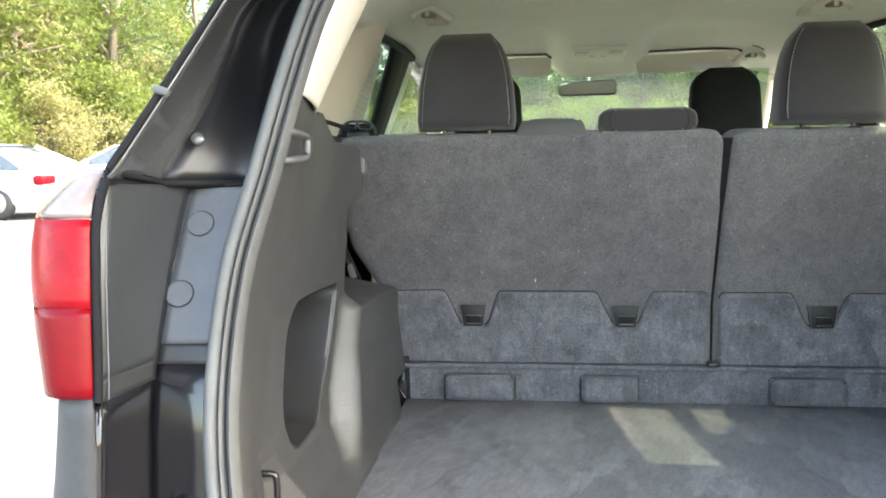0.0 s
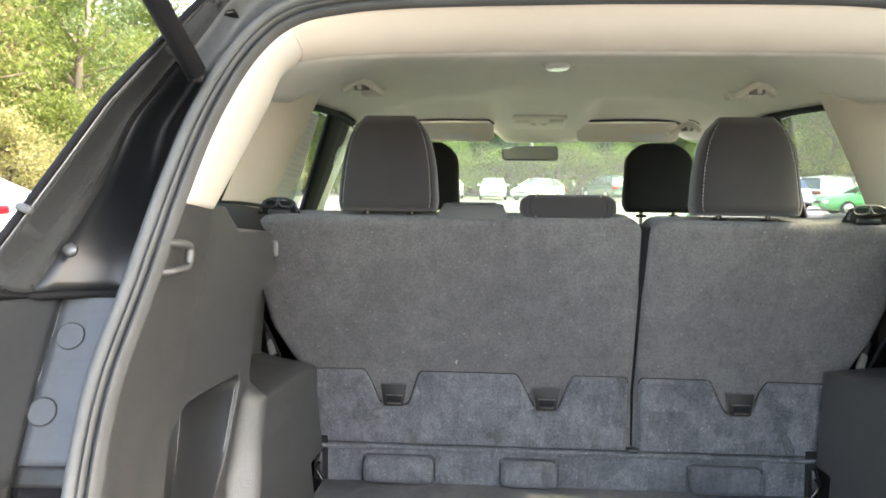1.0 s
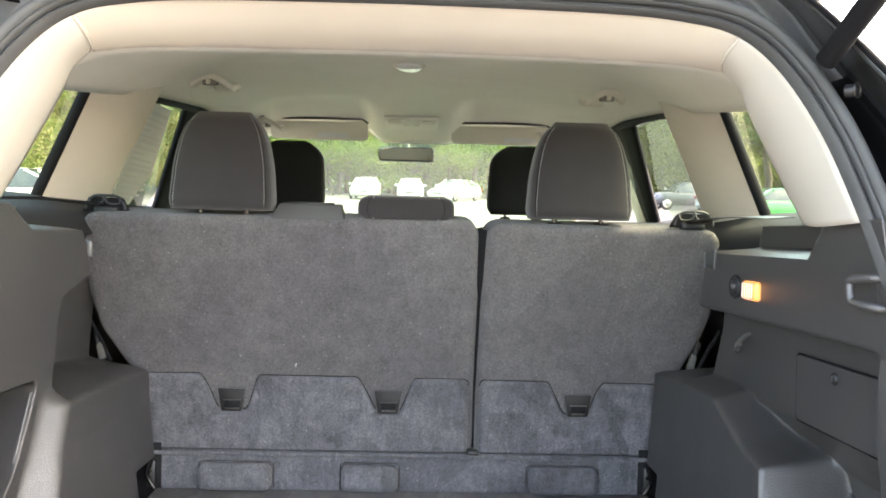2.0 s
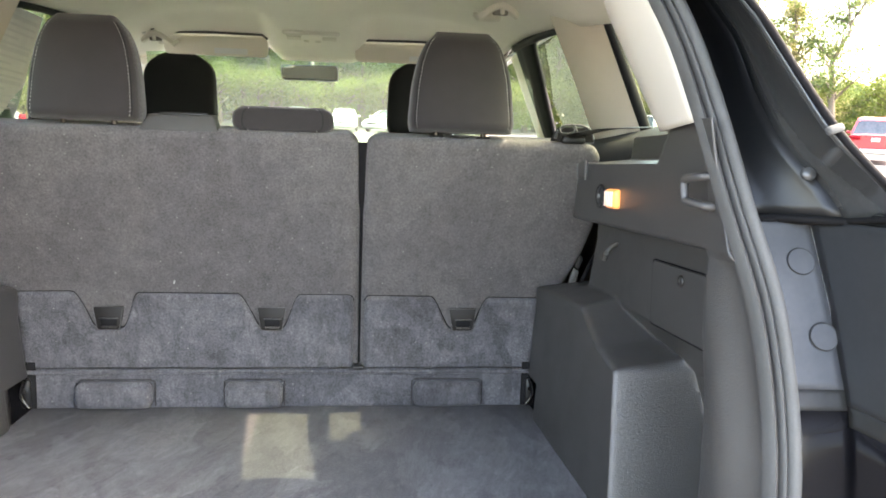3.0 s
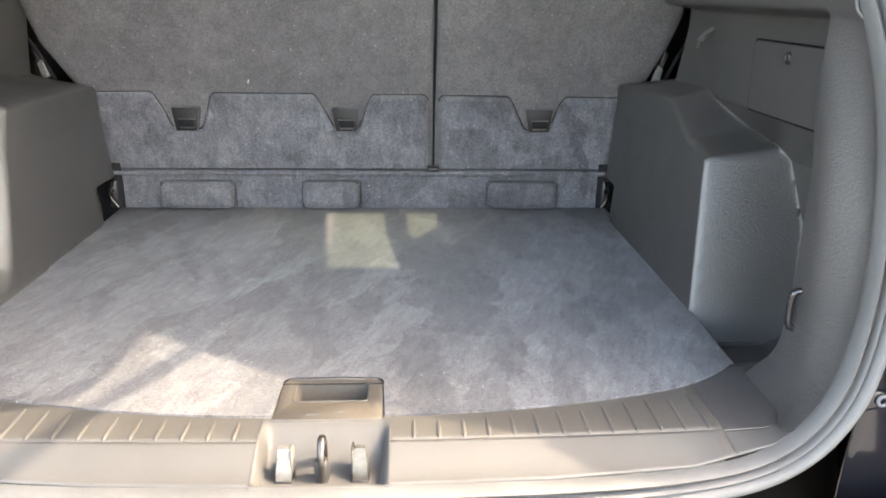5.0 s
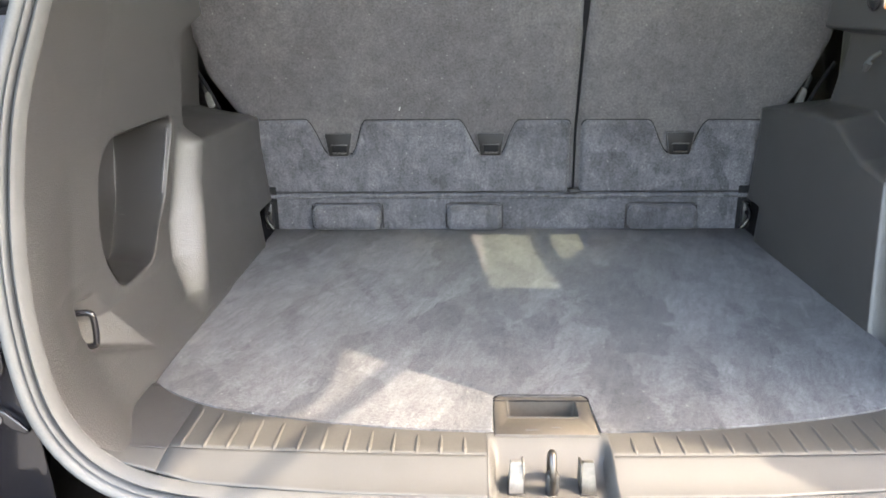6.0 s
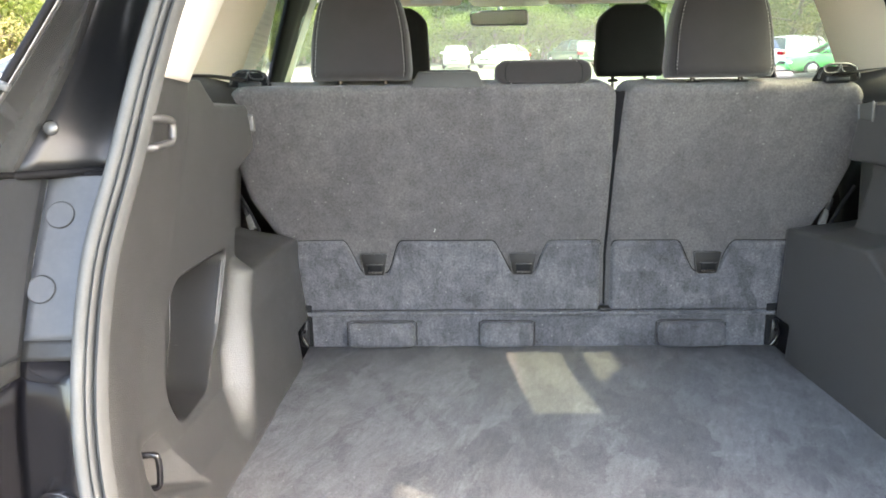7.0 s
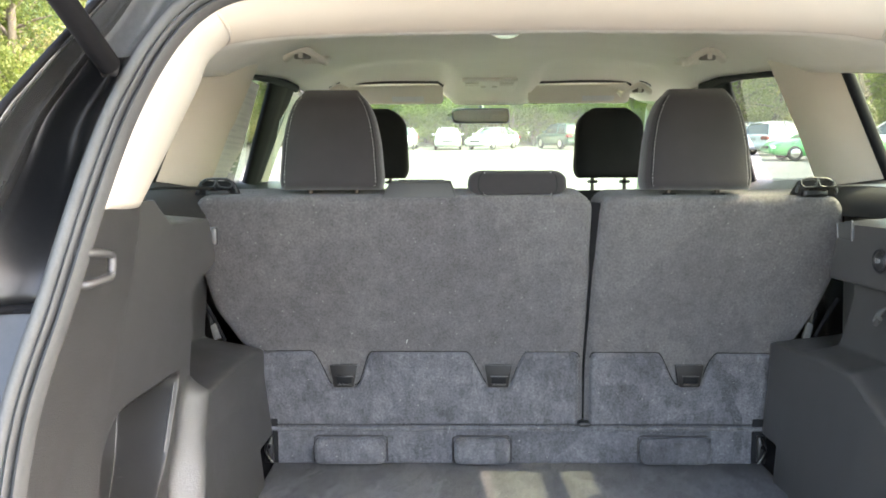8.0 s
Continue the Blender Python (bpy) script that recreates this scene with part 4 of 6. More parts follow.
def trim_panel(side, label):
    trim = thing("side_trim", label, "trim panel", "side trim panels")
    nz, ny = (250, 390) if side < 0 else (204, 290)
    zs = np.linspace(0.700, 1.388, nz)
    rows = []
    for z in zs:
        oy = float(np.interp(z, [p.z for p in SIDE_EDGE], [p.y for p in SIDE_EDGE]))
        ys = np.unique(np.concatenate([np.linspace(oy + 0.001, 1.768, 150), np.linspace(1.140, 1.245, 44), np.linspace(1.376, 1.396, 6), np.linspace(1.440, 1.525, 26)] + ([np.linspace(1.02, 1.385, 150)] if side < 0 else [np.linspace(0.90, 0.97, 24)])))
        ys = np.interp(np.linspace(0, 1, ny), np.linspace(0, 1, len(ys)), ys)
        ws = trim_width(side, ys, np.full(ys.shape, z))
        rows.append([(side * w, y, z) for w, y in zip(ws, ys)])
    sheet("panel", rows, PLASTIC, trim, 0.003, angle=70)
    return trim


def hook(side, parent, y, z, x):
    """A squared plastic loop that juts into the load bay."""
    y += 0.006
    path = [(x + 0.012, y - 0.016, z + 0.016), (x - 0.008, y - 0.014, z + 0.017), (x - 0.018, y + 0.004, z + 0.0155), (x - 0.022, y + 0.020, z + 0.0125), (x - 0.022, y + 0.023, z + 0.006),
            (x - 0.022, y + 0.021, z - 0.006), (x - 0.021, y + 0.017, z - 0.0135), (x - 0.017, y + 0.002, z - 0.0165), (x - 0.008, y - 0.016, z - 0.019), (x + 0.012, y - 0.018, z - 0.019)]
    part("bag_hook", tube(spline(mirrored(side, path), 4), 0.0056, 12), PLASTIC, parent, "moulded plastic bag hook")
    for dz in (0.0165, -0.019):
        part("hook_root", box((side * (x + 0.010), y - 0.013, z + dz), (0.026, 0.016, 0.015), 0.005, 3), PLASTIC, parent)


def tie_down(side, parent, x, y, z):
    pts = [(side * (x + 0.012), y, z + 0.024), (side * (x - 0.006), y + 0.004, z + 0.024), (side * (x - 0.012), y + 0.005, z + 0.016), (side * (x - 0.012), y + 0.005, z - 0.016), (side * (x - 0.006), y + 0.004, z - 0.024), (side * (x + 0.012), y, z - 0.024)]
    part("tie_down", tube(spline(pts, 4), 0.0046, 10), PAINT, parent, "glossy black steel tie-down loop")


left = trim_panel(-1, "charcoal plastic load bay panel with an open storage pocket")
# smooth lining of the storage pocket, with a rounded lip along its rear and front edges
ring_yz = [(max(y, 1.040 + (z - 0.945) * 0.46), z) for y, z in BIN]
ring_yz.append(ring_yz[0])
rows = []
for t in np.concatenate([np.linspace(0.02, 0.84, 7), np.linspace(0.86, 0.985, 22)]):
    yy = np.array([1.165 + (y - 1.165) * t for y, z in ring_yz])
    zz = np.array([0.985 + (z - 0.985) * t for y, z in ring_yz])
    ww = trim_width(-1, 1.165 + (yy - 1.165) * 1.015, 0.985 + (zz - 0.985) * 1.015) - 0.002
    rows.append([(-w_, y_, z_) for w_, y_, z_ in zip(ww, yy, zz)])
lining = part("pocket_lining", patch(rows), PLASTIC_SMOOTH, left, "smooth dark lining of the storage pocket")


def lip(points):
    yy, zz = np.array([p[0] for p in points]), np.array([p[1] for p in points])
    ww = trim_width(-1, yy, zz) - 0.004
    part("pocket_lip", tube(spline(list(zip(-ww, yy, zz)), 5), 0.0028, 8), PLASTIC, lining)
lip([(1.043 + (z - 0.945) * 0.46, z) for z in (0.945, 0.98, 1.02, 1.06, 1.08)])
edge_y, edge_z = np.linspace(1.318, 1.278, 9), np.linspace(1.078, 0.972, 9)
edge_w = trim_width(-1, edge_y + 0.012, edge_z) + 0.004
part("pocket_lip", tube(list(zip(-edge_w, edge_y, edge_z)), 0.0026, 8), PLASTIC, lining)

hook(-1, left, 0.925, 1.318, 0.572)
tie_down(-1, left, 0.612, 0.938, 0.862)
part("cover_rest", box((-0.596, 1.483, 1.314), (0.016, 0.012, 0.034), 0.004), PLASTIC, left, "grey cargo cover rest")
right = trim_panel(1, "charcoal plastic load bay panel with a lit lamp")
hook(1, right, 0.930, 1.302, 0.572)
tie_down(1, right, 0.576, 0.889, 0.880)
rest = part("cover_rest", prism([(0.5690, p.x, p.y) for p in rounded([(1.492, 1.336), (1.440, 1.342), (1.437, 1.306), (1.486, 1.308)], 0.008)], (0.004, 0, 0)), PLASTIC_MID, right, "grey notch that carries a cargo cover")
part("rest_rim", tube([(0.5685, 1.493, 1.336), (0.5685, 1.487, 1.308)], 0.0018, 8), PLASTIC, rest)
part("rest_rim", tube([(0.5685, 1.440, 1.343), (0.5685, 1.437, 1.305)], 0.0018, 8), PLASTIC, rest)
lens = part("cargo_lamp", box((0.570, 1.279, 1.277), (0.016, 0.054, 0.032), 0.007, 3), LAMP_ON, right, "glowing amber cargo lamp")
for k in range(5):
    part("lens_rib", box((0.5612, 1.261 + 0.009 * k, 1.277), (0.002, 0.002, 0.026), 0.0006, 1), DOME, lens)
sock = part("power_socket", disc((0.575, 1.348, 1.279), (-1, 0, 0), 0.017, 0.008, 24, bev=0.003), BLACK, right, "round black power socket cap marked 12V")
part("socket_rim", ring((0.570, 1.348, 1.279), (-1, 0, 0), 0.0185, 0.0028, 24, 8), BLACK, sock)
txt = bpy.data.curves.new("socket_mark", "FONT")
txt.body, txt.size, txt.align_x, txt.align_y, txt.extrude = "12V", 0.011, "CENTER", "CENTER", 0.0002
mark = new("socket_mark", txt)
txt.materials.append(WHITE)
mark.parent = sock
mark.matrix_local = pose(0.5665, 1.348, 1.279, 90, 0, -90)
part("grocery_hook", tube(spline([(0.634, 1.425, 1.188), (0.620, 1.425, 1.180), (0.608, 1.422, 1.166), (0.606, 1.415, 1.160), (0.604, 1.400, 1.172)], 4), 0.005, 8), PLASTIC_MID, right, "small grey hook")
# access door in the recess wall
door = part("access_door", prism([(0.6315, y, z) for y, z in rounded([(1.236, 1.180), (1.000, 1.180), (1.000, 1.078), (1.234, 1.078)], 0.008)], (-0.004, 0, 0)), PLASTIC, right, "flush square access door")
part("door_gap", tube([(0.6295, y, z) for y, z in rounded([(1.238, 1.182), (1.000, 1.182), (1.000, 1.076), (1.236, 1.076)], 0.008)], 0.0014, 6, closed=True), DULL_BLACK, door)
part("door_lock", disc((0.629, 1.124, 1.162), (-1, 0, 0), 0.009, 0.005, 18, bev=0.002), BLACK, door)
part("lock_slot", box((0.623, 1.124, 1.162), (0.002, 0.003, 0.010), 0.0005, 1), PLASTIC_MID, door)
part("jack_mark", rbox(rbox(box((0.6288, 1.120, 1.120), (0.0012, 0.018, 0.004), 0), (0.6288, 1.113, 1.128), (0.0012, 0.004, 0.018), 0), (0.6288, 1.128, 1.122), (0.0012, 0.003, 0.010), 0), PLASTIC_MID, door, "embossed jack symbol")
part("pocket_rim", tube([(0.557, 1.149, 0.712), (0.60, 1.148, 0.712), (0.700, 1.147, 0.713)], 0.004, 10), PLASTIC, right)

# ---- load floor and sill ----
def floor_edge(x):
    """The curved rear edge of the load floor."""
    return 0.858 + 0.080 * (abs(x) / 0.50) ** 2.2 + 0.042 * (np.maximum(0.0, abs(x) - 0.42) / 0.145) ** 2


floor = thing("cargo_floor", "brushed dark grey carpet load floor", "carpet floor", "", "structure")
out = [(0.0662, 0.952), (0.0662, float(floor_edge(0.0662)))]
out += [(x, float(floor_edge(x))) for x in np.linspace(0.09, 0.549, 26)]
out += [(0.5535, 1.20), (0.560, 1.50), (0.568, 1.798)]
out += [(-x, y) for x, y in reversed(out)]
bm = bmesh.new()
up = [bm.verts.new((x, y, 0.7605)) for x, y in out]
dn = [bm.verts.new((x * 1.002, y - 0.002, 0.742)) for x, y in out]
bm.faces.new(up)
for i in range(len(out)):
    bm.faces.new((up[i], dn[i], dn[(i + 1) % len(out)], up[(i + 1) % len(out)]))
bmesh.ops.bevel(bm, geom=[e for e in bm.edges if all(v.co.z > 0.76 for v in e.verts)], offset=0.0025, segments=1, affect="EDGES")
bmesh.ops.triangulate(bm, faces=[f for f in bm.faces if len(f.verts) > 6])
part("carpet", bm, CARPET_FLOOR, floor)
handle = thing("lift_handle", "worn brown-grey plastic lift handle set in the carpet", "handle")
bm = bmesh.new()
o = rounded([(-0.0655, 0.850), (0.0650, 0.850), (0.0640, 0.9530), (-0.0640, 0.9530)], 0.016, 6)
o = [Vector((math.copysign(0.0652, p.x), 0.850)) if p.y < 0.868 else p for p in o]
o = [o[-1]] + o[:-1]
inn = rounded([(-0.0465, 0.893), (0.0455, 0.893), (0.0455, 0.938), (-0.0465, 0.938)], 0.006, 6)
inn = [inn[-1]] + inn[:-1]
rws = [[(p.x, p.y, 0.750) for p in o], [(p.x, p.y, 0.7590) for p in o], [(p.x * 0.98, 0.9 + (p.y - 0.9) * 0.98, 0.7603) for p in o], [(p.x * 1.04, 0.9125 + (p.y - 0.9125) * 1.08, 0.7603) for p in inn], [(p.x, p.y, 0.7590) for p in inn], [(p.x * 0.97, p.y, 0.733) for p in inn]]
v = grid(bm, rws, close_u=True)
bm.faces.new(v[-1])
PLATE = mat("scuffed_taupe_plastic", (0.045, 0.0395, 0.033), (0.082, 0.073, 0.061), rough=0.5, scale=14, fine=160, bump=0.2)
bmesh.ops.remove_doubles(bm, verts=bm.verts, dist=0.00001)
part("frame", bm, PLATE, handle)
part("plate_gap", tube([(p.x * 1.012, p.y + 0.0006, 0.7604) for p in o if p.y > 0.87], 0.0011, 6), FABRIC_BLACK, handle, "dark gap round the plate")
part("slot_edge", tube([(p.x * 1.02, p.y, 0.7604) for p in inn], 0.0009, 6, closed=True), TREAD, handle, "pale worn edge of the slot")
part("scratch", rbox(box((-0.018, 0.862, 0.7606), (0.016, 0.0008, 0.0006), 0, 1, pose(0, 0, 0, 0, 0, 4)), (0.014, 0.868, 0.7606), (0.011, 0.0007, 0.0006), 0, 1, pose(0, 0, 0, 0, 0, -3)), MID_GREY, handle, "pale scratches")

sill = thing("sill_trim", "ribbed grey plastic sill with a latch recess", "sill trim")


def sill_z(x, y):
    """Height of the sill moulding: flat tread, a rounded nose, then the face down to the seal."""
    a = abs(x)
    nose = 0.811 + 0.014 * (a / 0.5) ** 2
    top = 0.7565 + 0.006 * S(0.50, 0.60, a)
    low = float(np.interp(a, [0, 0.42, 0.515, 0.57, 0.60], [0.735, 0.738, 0.760, 0.812, 0.86]))
    t = S(0.0, 1.0, (nose + 0.008 - y) / (nose + 0.008 - 0.757)) if y < nose + 0.008 else 0.0
    return top + (low - top) * float(t) ** 0.8


for side in (-1, 1):
    rows = []
    for x in np.concatenate([[0.0755, 0.077], np.linspace(0.082, 0.468, 26), np.linspace(0.470, 0.606, 24)]):
        yi = min(float(floor_edge(x)) + 0.010, 0.984)
        ye = float(np.interp(x, [0, 0.25, 0.42, 0.515, 0.57, 0.60], [0.753, 0.759, 0.773, 0.786, 0.794, 0.803]))
        nose = 0.811 + 0.014 * (x / 0.5) ** 2
        rows.append([(side * x, y, sill_z(x, y) - (0.003 if x < 0.076 else 0)) for y in np.concatenate([np.linspace(yi, nose, 14), np.linspace(nose, ye, 14)[1:]])])
    sheet("sill_tread", [r[:14] for r in rows[:28]], TREAD, sill, 0.003, "dusty ribbed sill tread")
    sheet("sill_face", [r[13:] for r in rows[:28]], PLASTIC_MID, sill, 0.003)
    sheet("sill_corner", [r[:15] for r in rows[27:]], PLASTIC, sill, 0.003, "dark corner piece of the sill")
    sheet("corner_face", [r[14:] for r in rows[27:]], PLASTIC_MID, sill, 0.003)
GUIDE_WHITE = mat("dusty_ivory_plastic", (0.060, 0.058, 0.053), (0.135, 0.131, 0.120), rough=0.55, scale=90, fine=300, bump=0.1)
GUIDE_METAL = mat("scuffed_pale_metal", (0.035, 0.033, 0.028), (0.110, 0.104, 0.090), rough=0.45, metal=0.3, scale=60, fine=300, bump=0.1)
# latch recess: the back slopes down to a flat floor
xs = np.concatenate([[-0.0760, -0.0755, -0.0735, -0.070, -0.066], np.linspace(-0.06, 0.06, 9), [0.066, 0.070, 0.0735, 0.0755, 0.0760]])
rows = []
for y in np.concatenate([np.linspace(0.861, 0.800, 12), np.linspace(0.795, 0.762, 7), [0.757, 0.754, 0.751]]):
    row = []
    for x in xs:
        rim = sill_z(0.08, y) + 0.0008
        deep = 0.757 - 0.036 * float(S(0.0, 1.0, (0.858 - y) / 0.062)) if y > 0.762 else 0.721 + 0.014 * float(S(0.762, 0.752, y))
        k = float(S(0.0760, 0.064, abs(x)))
        row.append((x, y, rim + (min(deep, rim) - rim) * k))
    rows.append(row)
sheet("latch_recess", rows, PLASTIC_MID, sill, 0.003)
for side in (-1, 1):
    x = side * 0.0425
    b = loft([[(x + sx * w_, 0.792 + sy * d_ + k_, z_) for sx, sy in ((-1, -1), (1, -1), (1, 1), (-1, 1))] for z_, w_, d_, k_ in ((0.722, 0.0085, 0.012, 0), (0.734, 0.0082, 0.010, 0), (0.746, 0.0072, 0.006, 0.002), (0.756, 0.0068, 0.004, 0.004), (0.758, 0.0056, 0.003, 0.004))])
    rbox(b, (x - side * 0.0085, 0.798, 0.742), (0.003, 0.020, 0.030), 0.001, 1)
    part("guide_wedge", b, GUIDE_METAL if side > 0 else GUIDE_WHITE, sill, "scuffed metal latch guide" if side > 0 else "white latch guide")
    # black plate draws the shadow at the guide's foot
    part("guide_shade", box((x, 0.792, 0.7225), (0.021, 0.027, 0.003), 0.001), BLACK, sill)
st = part("striker", tube(spline([(0, 0.782, 0.722), (0, 0.782, 0.748), (0, 0.790, 0.766), (0, 0.800, 0.766), (0, 0.808, 0.748), (0, 0.808, 0.722)], 4), 0.0048, 10), DARK_STEEL, sill, "oily dark steel striker loop")
part("striker_boot", box((0, 0.786, 0.735), (0.016, 0.016, 0.030), 0.006, 3), RUBBER_DARK, st)
# thin black plate in place of the striker's shadow
part("striker_shade", box((0, 0.795, 0.7225), (0.014, 0.034, 0.003), 0.001), BLACK, st)
# tread ribs
for side in (-1, 1):
    for k in range(13):
        x = 0.103 + 0.0292 * k
        yi = float(floor_edge(x)) - 0.004
        ye = 0.815 + 0.012 * (x / 0.46) ** 2
        yi = max(ye + 0.030, yi - 0.006)
        b = bmesh.new()
        sec = [(-0.0030, 0.0), (-0.0018, 0.0020), (0.0, 0.0026), (0.0018, 0.0020), (0.0030, 0.0)]
        rr = []
        for yy, s in ((ye - 0.003, 0.15), (ye, 0.90), (ye + 0.005, 1.0), (yi - 0.010, 0.8), (yi, 0.25)):
            rr.append([(side * x + a * s, yy, sill_z(x, yy) + 0.0014 + c * s) for a, c in sec])
        grid(b, rr)
        part("rib", b, TREAD, sill)

# step between the load floor and the seats
step = thing("seat_step", "carpeted step with three raised pads behind the seats", "step", "", "structure")
part("riser", prism([(x, 1.803, z) for x, z in rounded([(-0.600, 0.735), (0.594, 0.735), (0.594, 0.848), (-0.600, 0.848)], 0.004)], (0, 0.03, 0), bev=0.0), CARPET_FLAP, step)
part("riser_lip", tube([(x, 1.799, 0.842) for x in np.linspace(-0.598, 0.592, 20)], 0.0055, 8), CARPET_FLAP, step)
part("hinge_gap", tube([(x, 1.806, 0.8505) for x in np.linspace(-0.598, 0.592, 20)], 0.0013, 6), BLACK, step, "dark line where the seats fold")
for x0, x1 in ((-0.470, -0.305), (-0.146, -0.016), (0.285, 0.446)):
    part("pad", box(((x0 + x1) / 2, 1.790, 0.7915), (x1 - x0, 0.042, 0.060), 0.017, 5), CARPET_FLAP, step)
    # charcoal tube paints the shade in the crease round the pad
    part("pad_shade", tube([(x0 - 0.003, 1.8025, 0.762), (x0 - 0.003, 1.8025, 0.818), (x0 + 0.006, 1.8025, 0.8235), (x1 - 0.006, 1.8025, 0.8235), (x1 + 0.003, 1.8025, 0.818), (x1 + 0.003, 1.8025, 0.762)], 0.0019, 6), FABRIC, step)
for side, hx in ((-1, -0.576), (1, 0.562)):
    hinge = thing("hinge_bracket", "shiny black steel seat hinge beside the step", "hinge", "floor hinges")
    part("plate", box((hx, 1.790, 0.796), (0.020, 0.014, 0.066), 0.005), BLACK, hinge)
    part("backing", box((hx + side * 0.022, 1.800, 0.790), (0.080, 0.006, 0.150), 0.002, 1), DULL_BLACK, hinge)
    part("link", tube(spline([(hx - side * 0.009, 1.780, 0.766), (hx + side * 0.006, 1.778, 0.795), (hx - side * 0.002, 1.780, 0.828)], 4), 0.005, 8), PAINT, hinge)
    part("pin", disc((hx, 1.784, 0.806), (0, -1, 0), 0.006, 0.008, 12), CHROME, hinge)

# ---- rear seats ----
def sheet_mesh(path, width, thick):
    """A flat band of webbing that lies across x along a path."""
    return loft([[(p.x - width / 2, p.y, p.z), (p.x + width / 2, p.y, p.z + 0.004), (p.x + width / 2, p.y, p.z + 0.004 + thick), (p.x - width / 2, p.y, p.z + thick)] for p in path])


def seat_y(z):
    """The seat backs' rear face leans back above the fold."""
    return 1.812 - 0.36 * np.maximum(0.0, z - 0.985)


def seat_back(outline_l, outline_r, z0, z1, label):
    seat = thing("rear_bench", label, "seat", "rear bench sections")
    zl = [p[1] for p in outline_l]
    zs = sorted(set([z0, z0 + .004, z0 + .01, z0 + .018, z1, z1 - .003, z1 - .008, z1 - .015, z1 - .025] + list(np.linspace(z0 + .02, z1 - .03, 36))))
    us = np.concatenate([[0, 0.004, 0.012, 0.024], np.linspace(0.04, 0.96, 30), [0.976, 0.988, 0.996, 1.0]])
    r = 0.022
    rows = []
    for z in zs:
        xl = float(np.interp(z, zl, [p[0] for p in outline_l]))
        xr = float(np.interp(z, [p[1] for p in outline_r], [p[0] for p in outline_r]))
        # round the top corners
        c = max(0.0, z - (z1 - 0.035)) / 0.035
        ins = 0.035 * (1 - math.sqrt(max(0.0, 1 - c * c)))
        xl, xr = xl + ins, xr - ins
        row = []
        for u in us:
            x = xl + (xr - xl) * u
            d = min(x - xl, xr - x, z1 - z, (z - z0) * 1.0)
            dy = r - math.sqrt(max(0.0, r * r - (r - min(d, r)) ** 2))
            soft = 0.0018 * math.sin(9 * x + 4 * z) * math.sin(7 * z + 2)
            row.append((x, float(seat_y(z)) + dy + soft, z))
        rows.append(row)
    b = bmesh.new()
    vs = grid(b, rows)
    rim = vs[0] + [r_[-1] for r_ in vs[1:]] + list(reversed(vs[-1]))[1:] + [r_[0] for r_ in reversed(vs[1:-1])]
    far = [b.verts.new(v_.co + Vector((0, 0.11, 0.012))) for v_ in rim]
    for i in range(len(rim)):
        b.faces.new((rim[i], far[i], far[(i + 1) % len(rim)], rim[(i + 1) % len(rim)]))
    part("back_carpet", b, CARPET_SEAT, seat, angle=60)
    return seat


def flap(parent, pts):
    """The lower carpet flap, notched round the child-seat anchors; pts run along its upper edge."""
    xs = np.arange(pts[0][0], pts[-1][0], 0.0035)
    fine = np.interp(xs, [p[0] for p in pts], [p[1] for p in pts])
    pad = np.pad(fine, 2, mode="edge")
    top = np.convolve(pad, np.ones(5) / 5, mode="valid")
    end = np.minimum(xs - xs[0], xs[-1] - xs)
    top = top - 0.014 * (1 - np.sqrt(np.clip(1 - np.clip(1 - end / 0.014, 0, 1) ** 2, 0, 1)))
    rows, rim = [], []
    for x, t in zip(xs, top):
        zs = np.concatenate([np.linspace(0.853, t - 0.012, 12), [t - 0.007, t - 0.003, t]])
        row = []
        for z in zs:
            d = min(t - z, x - xs[0], xs[-1] - x)
            out = 0.013 * math.sqrt(max(0.0, 1 - max(0.0, 1 - d / 0.011) ** 2))
            row.append((x, float(seat_y(z)) - out, z))
        rows.append(row)
        rim.append((x, float(seat_y(t)) + 0.0005, t + 0.0015))
    part("lower_flap", patch(rows), CARPET_FLAP, parent, "blue-grey lower carpet flap", angle=70)
    # black tube stands in for the shade at the flap's edge
    part("flap_edge_shade", tube(rim, 0.0019, 6), FABRIC_BLACK, parent, "painted shade along the edge of the flap")


def anchor(parent, x, z=0.9915):
    """A child-seat anchor cover: tapered plate with a dark slot and a steel bar."""
    y = 1.8035
    poly = rounded([(x - 0.033, z), (x + 0.033, z), (x + 0.024, z - 0.053), (x - 0.024, z - 0.053)], 0.004, 3)
    plate = part("anchor_cover", prism([(p.x, y, p.y) for p in poly], (0, 0.014, 0), bev=0.0015), ANCHOR, parent, "tapered charcoal anchor cover")
    part("slot", box((x + 0.002, y - 0.0012, z - 0.037), (0.034, 0.004, 0.022), 0.002), DULL_BLACK, plate)
    part("slot_lip", box((x + 0.002, y - 0.003, z - 0.0265), (0.040, 0.004, 0.0022), 0.0008, 1), PLASTIC, plate)
    part("anchor_bar", tube([(x - 0.014, y - 0.004, z - 0.046), (x + 0.018, y - 0.004, z - 0.046)], 0.0022, 8), DARK_STEEL, plate)
    part("cover_rim", tube([(p.x, y - 0.0006, p.y) for p in poly], 0.0011, 6, closed=True), PLASTIC, plate, "thin lighter rim")


def stitches(path, parent, step=0.0058):
    """A row of short pale stitches."""
    b = bmesh.new()
    last = path[0]
    for p in path[1:]:
        seg = (p - last)
        L = seg.length
        k = 0.0
        while k + 0.0034 < L:
            a = last + seg * (k / L)
            c = last + seg * ((k + 0.0036) / L)
            tube([a, c], 0.0006, 5, bm=b)
            k += step
        last = p
    tagged(part("stitching", b, THREAD, parent, "pale contrast stitching"), kind="stuff")


OUT_T = np.linspace(0, 1, 60)
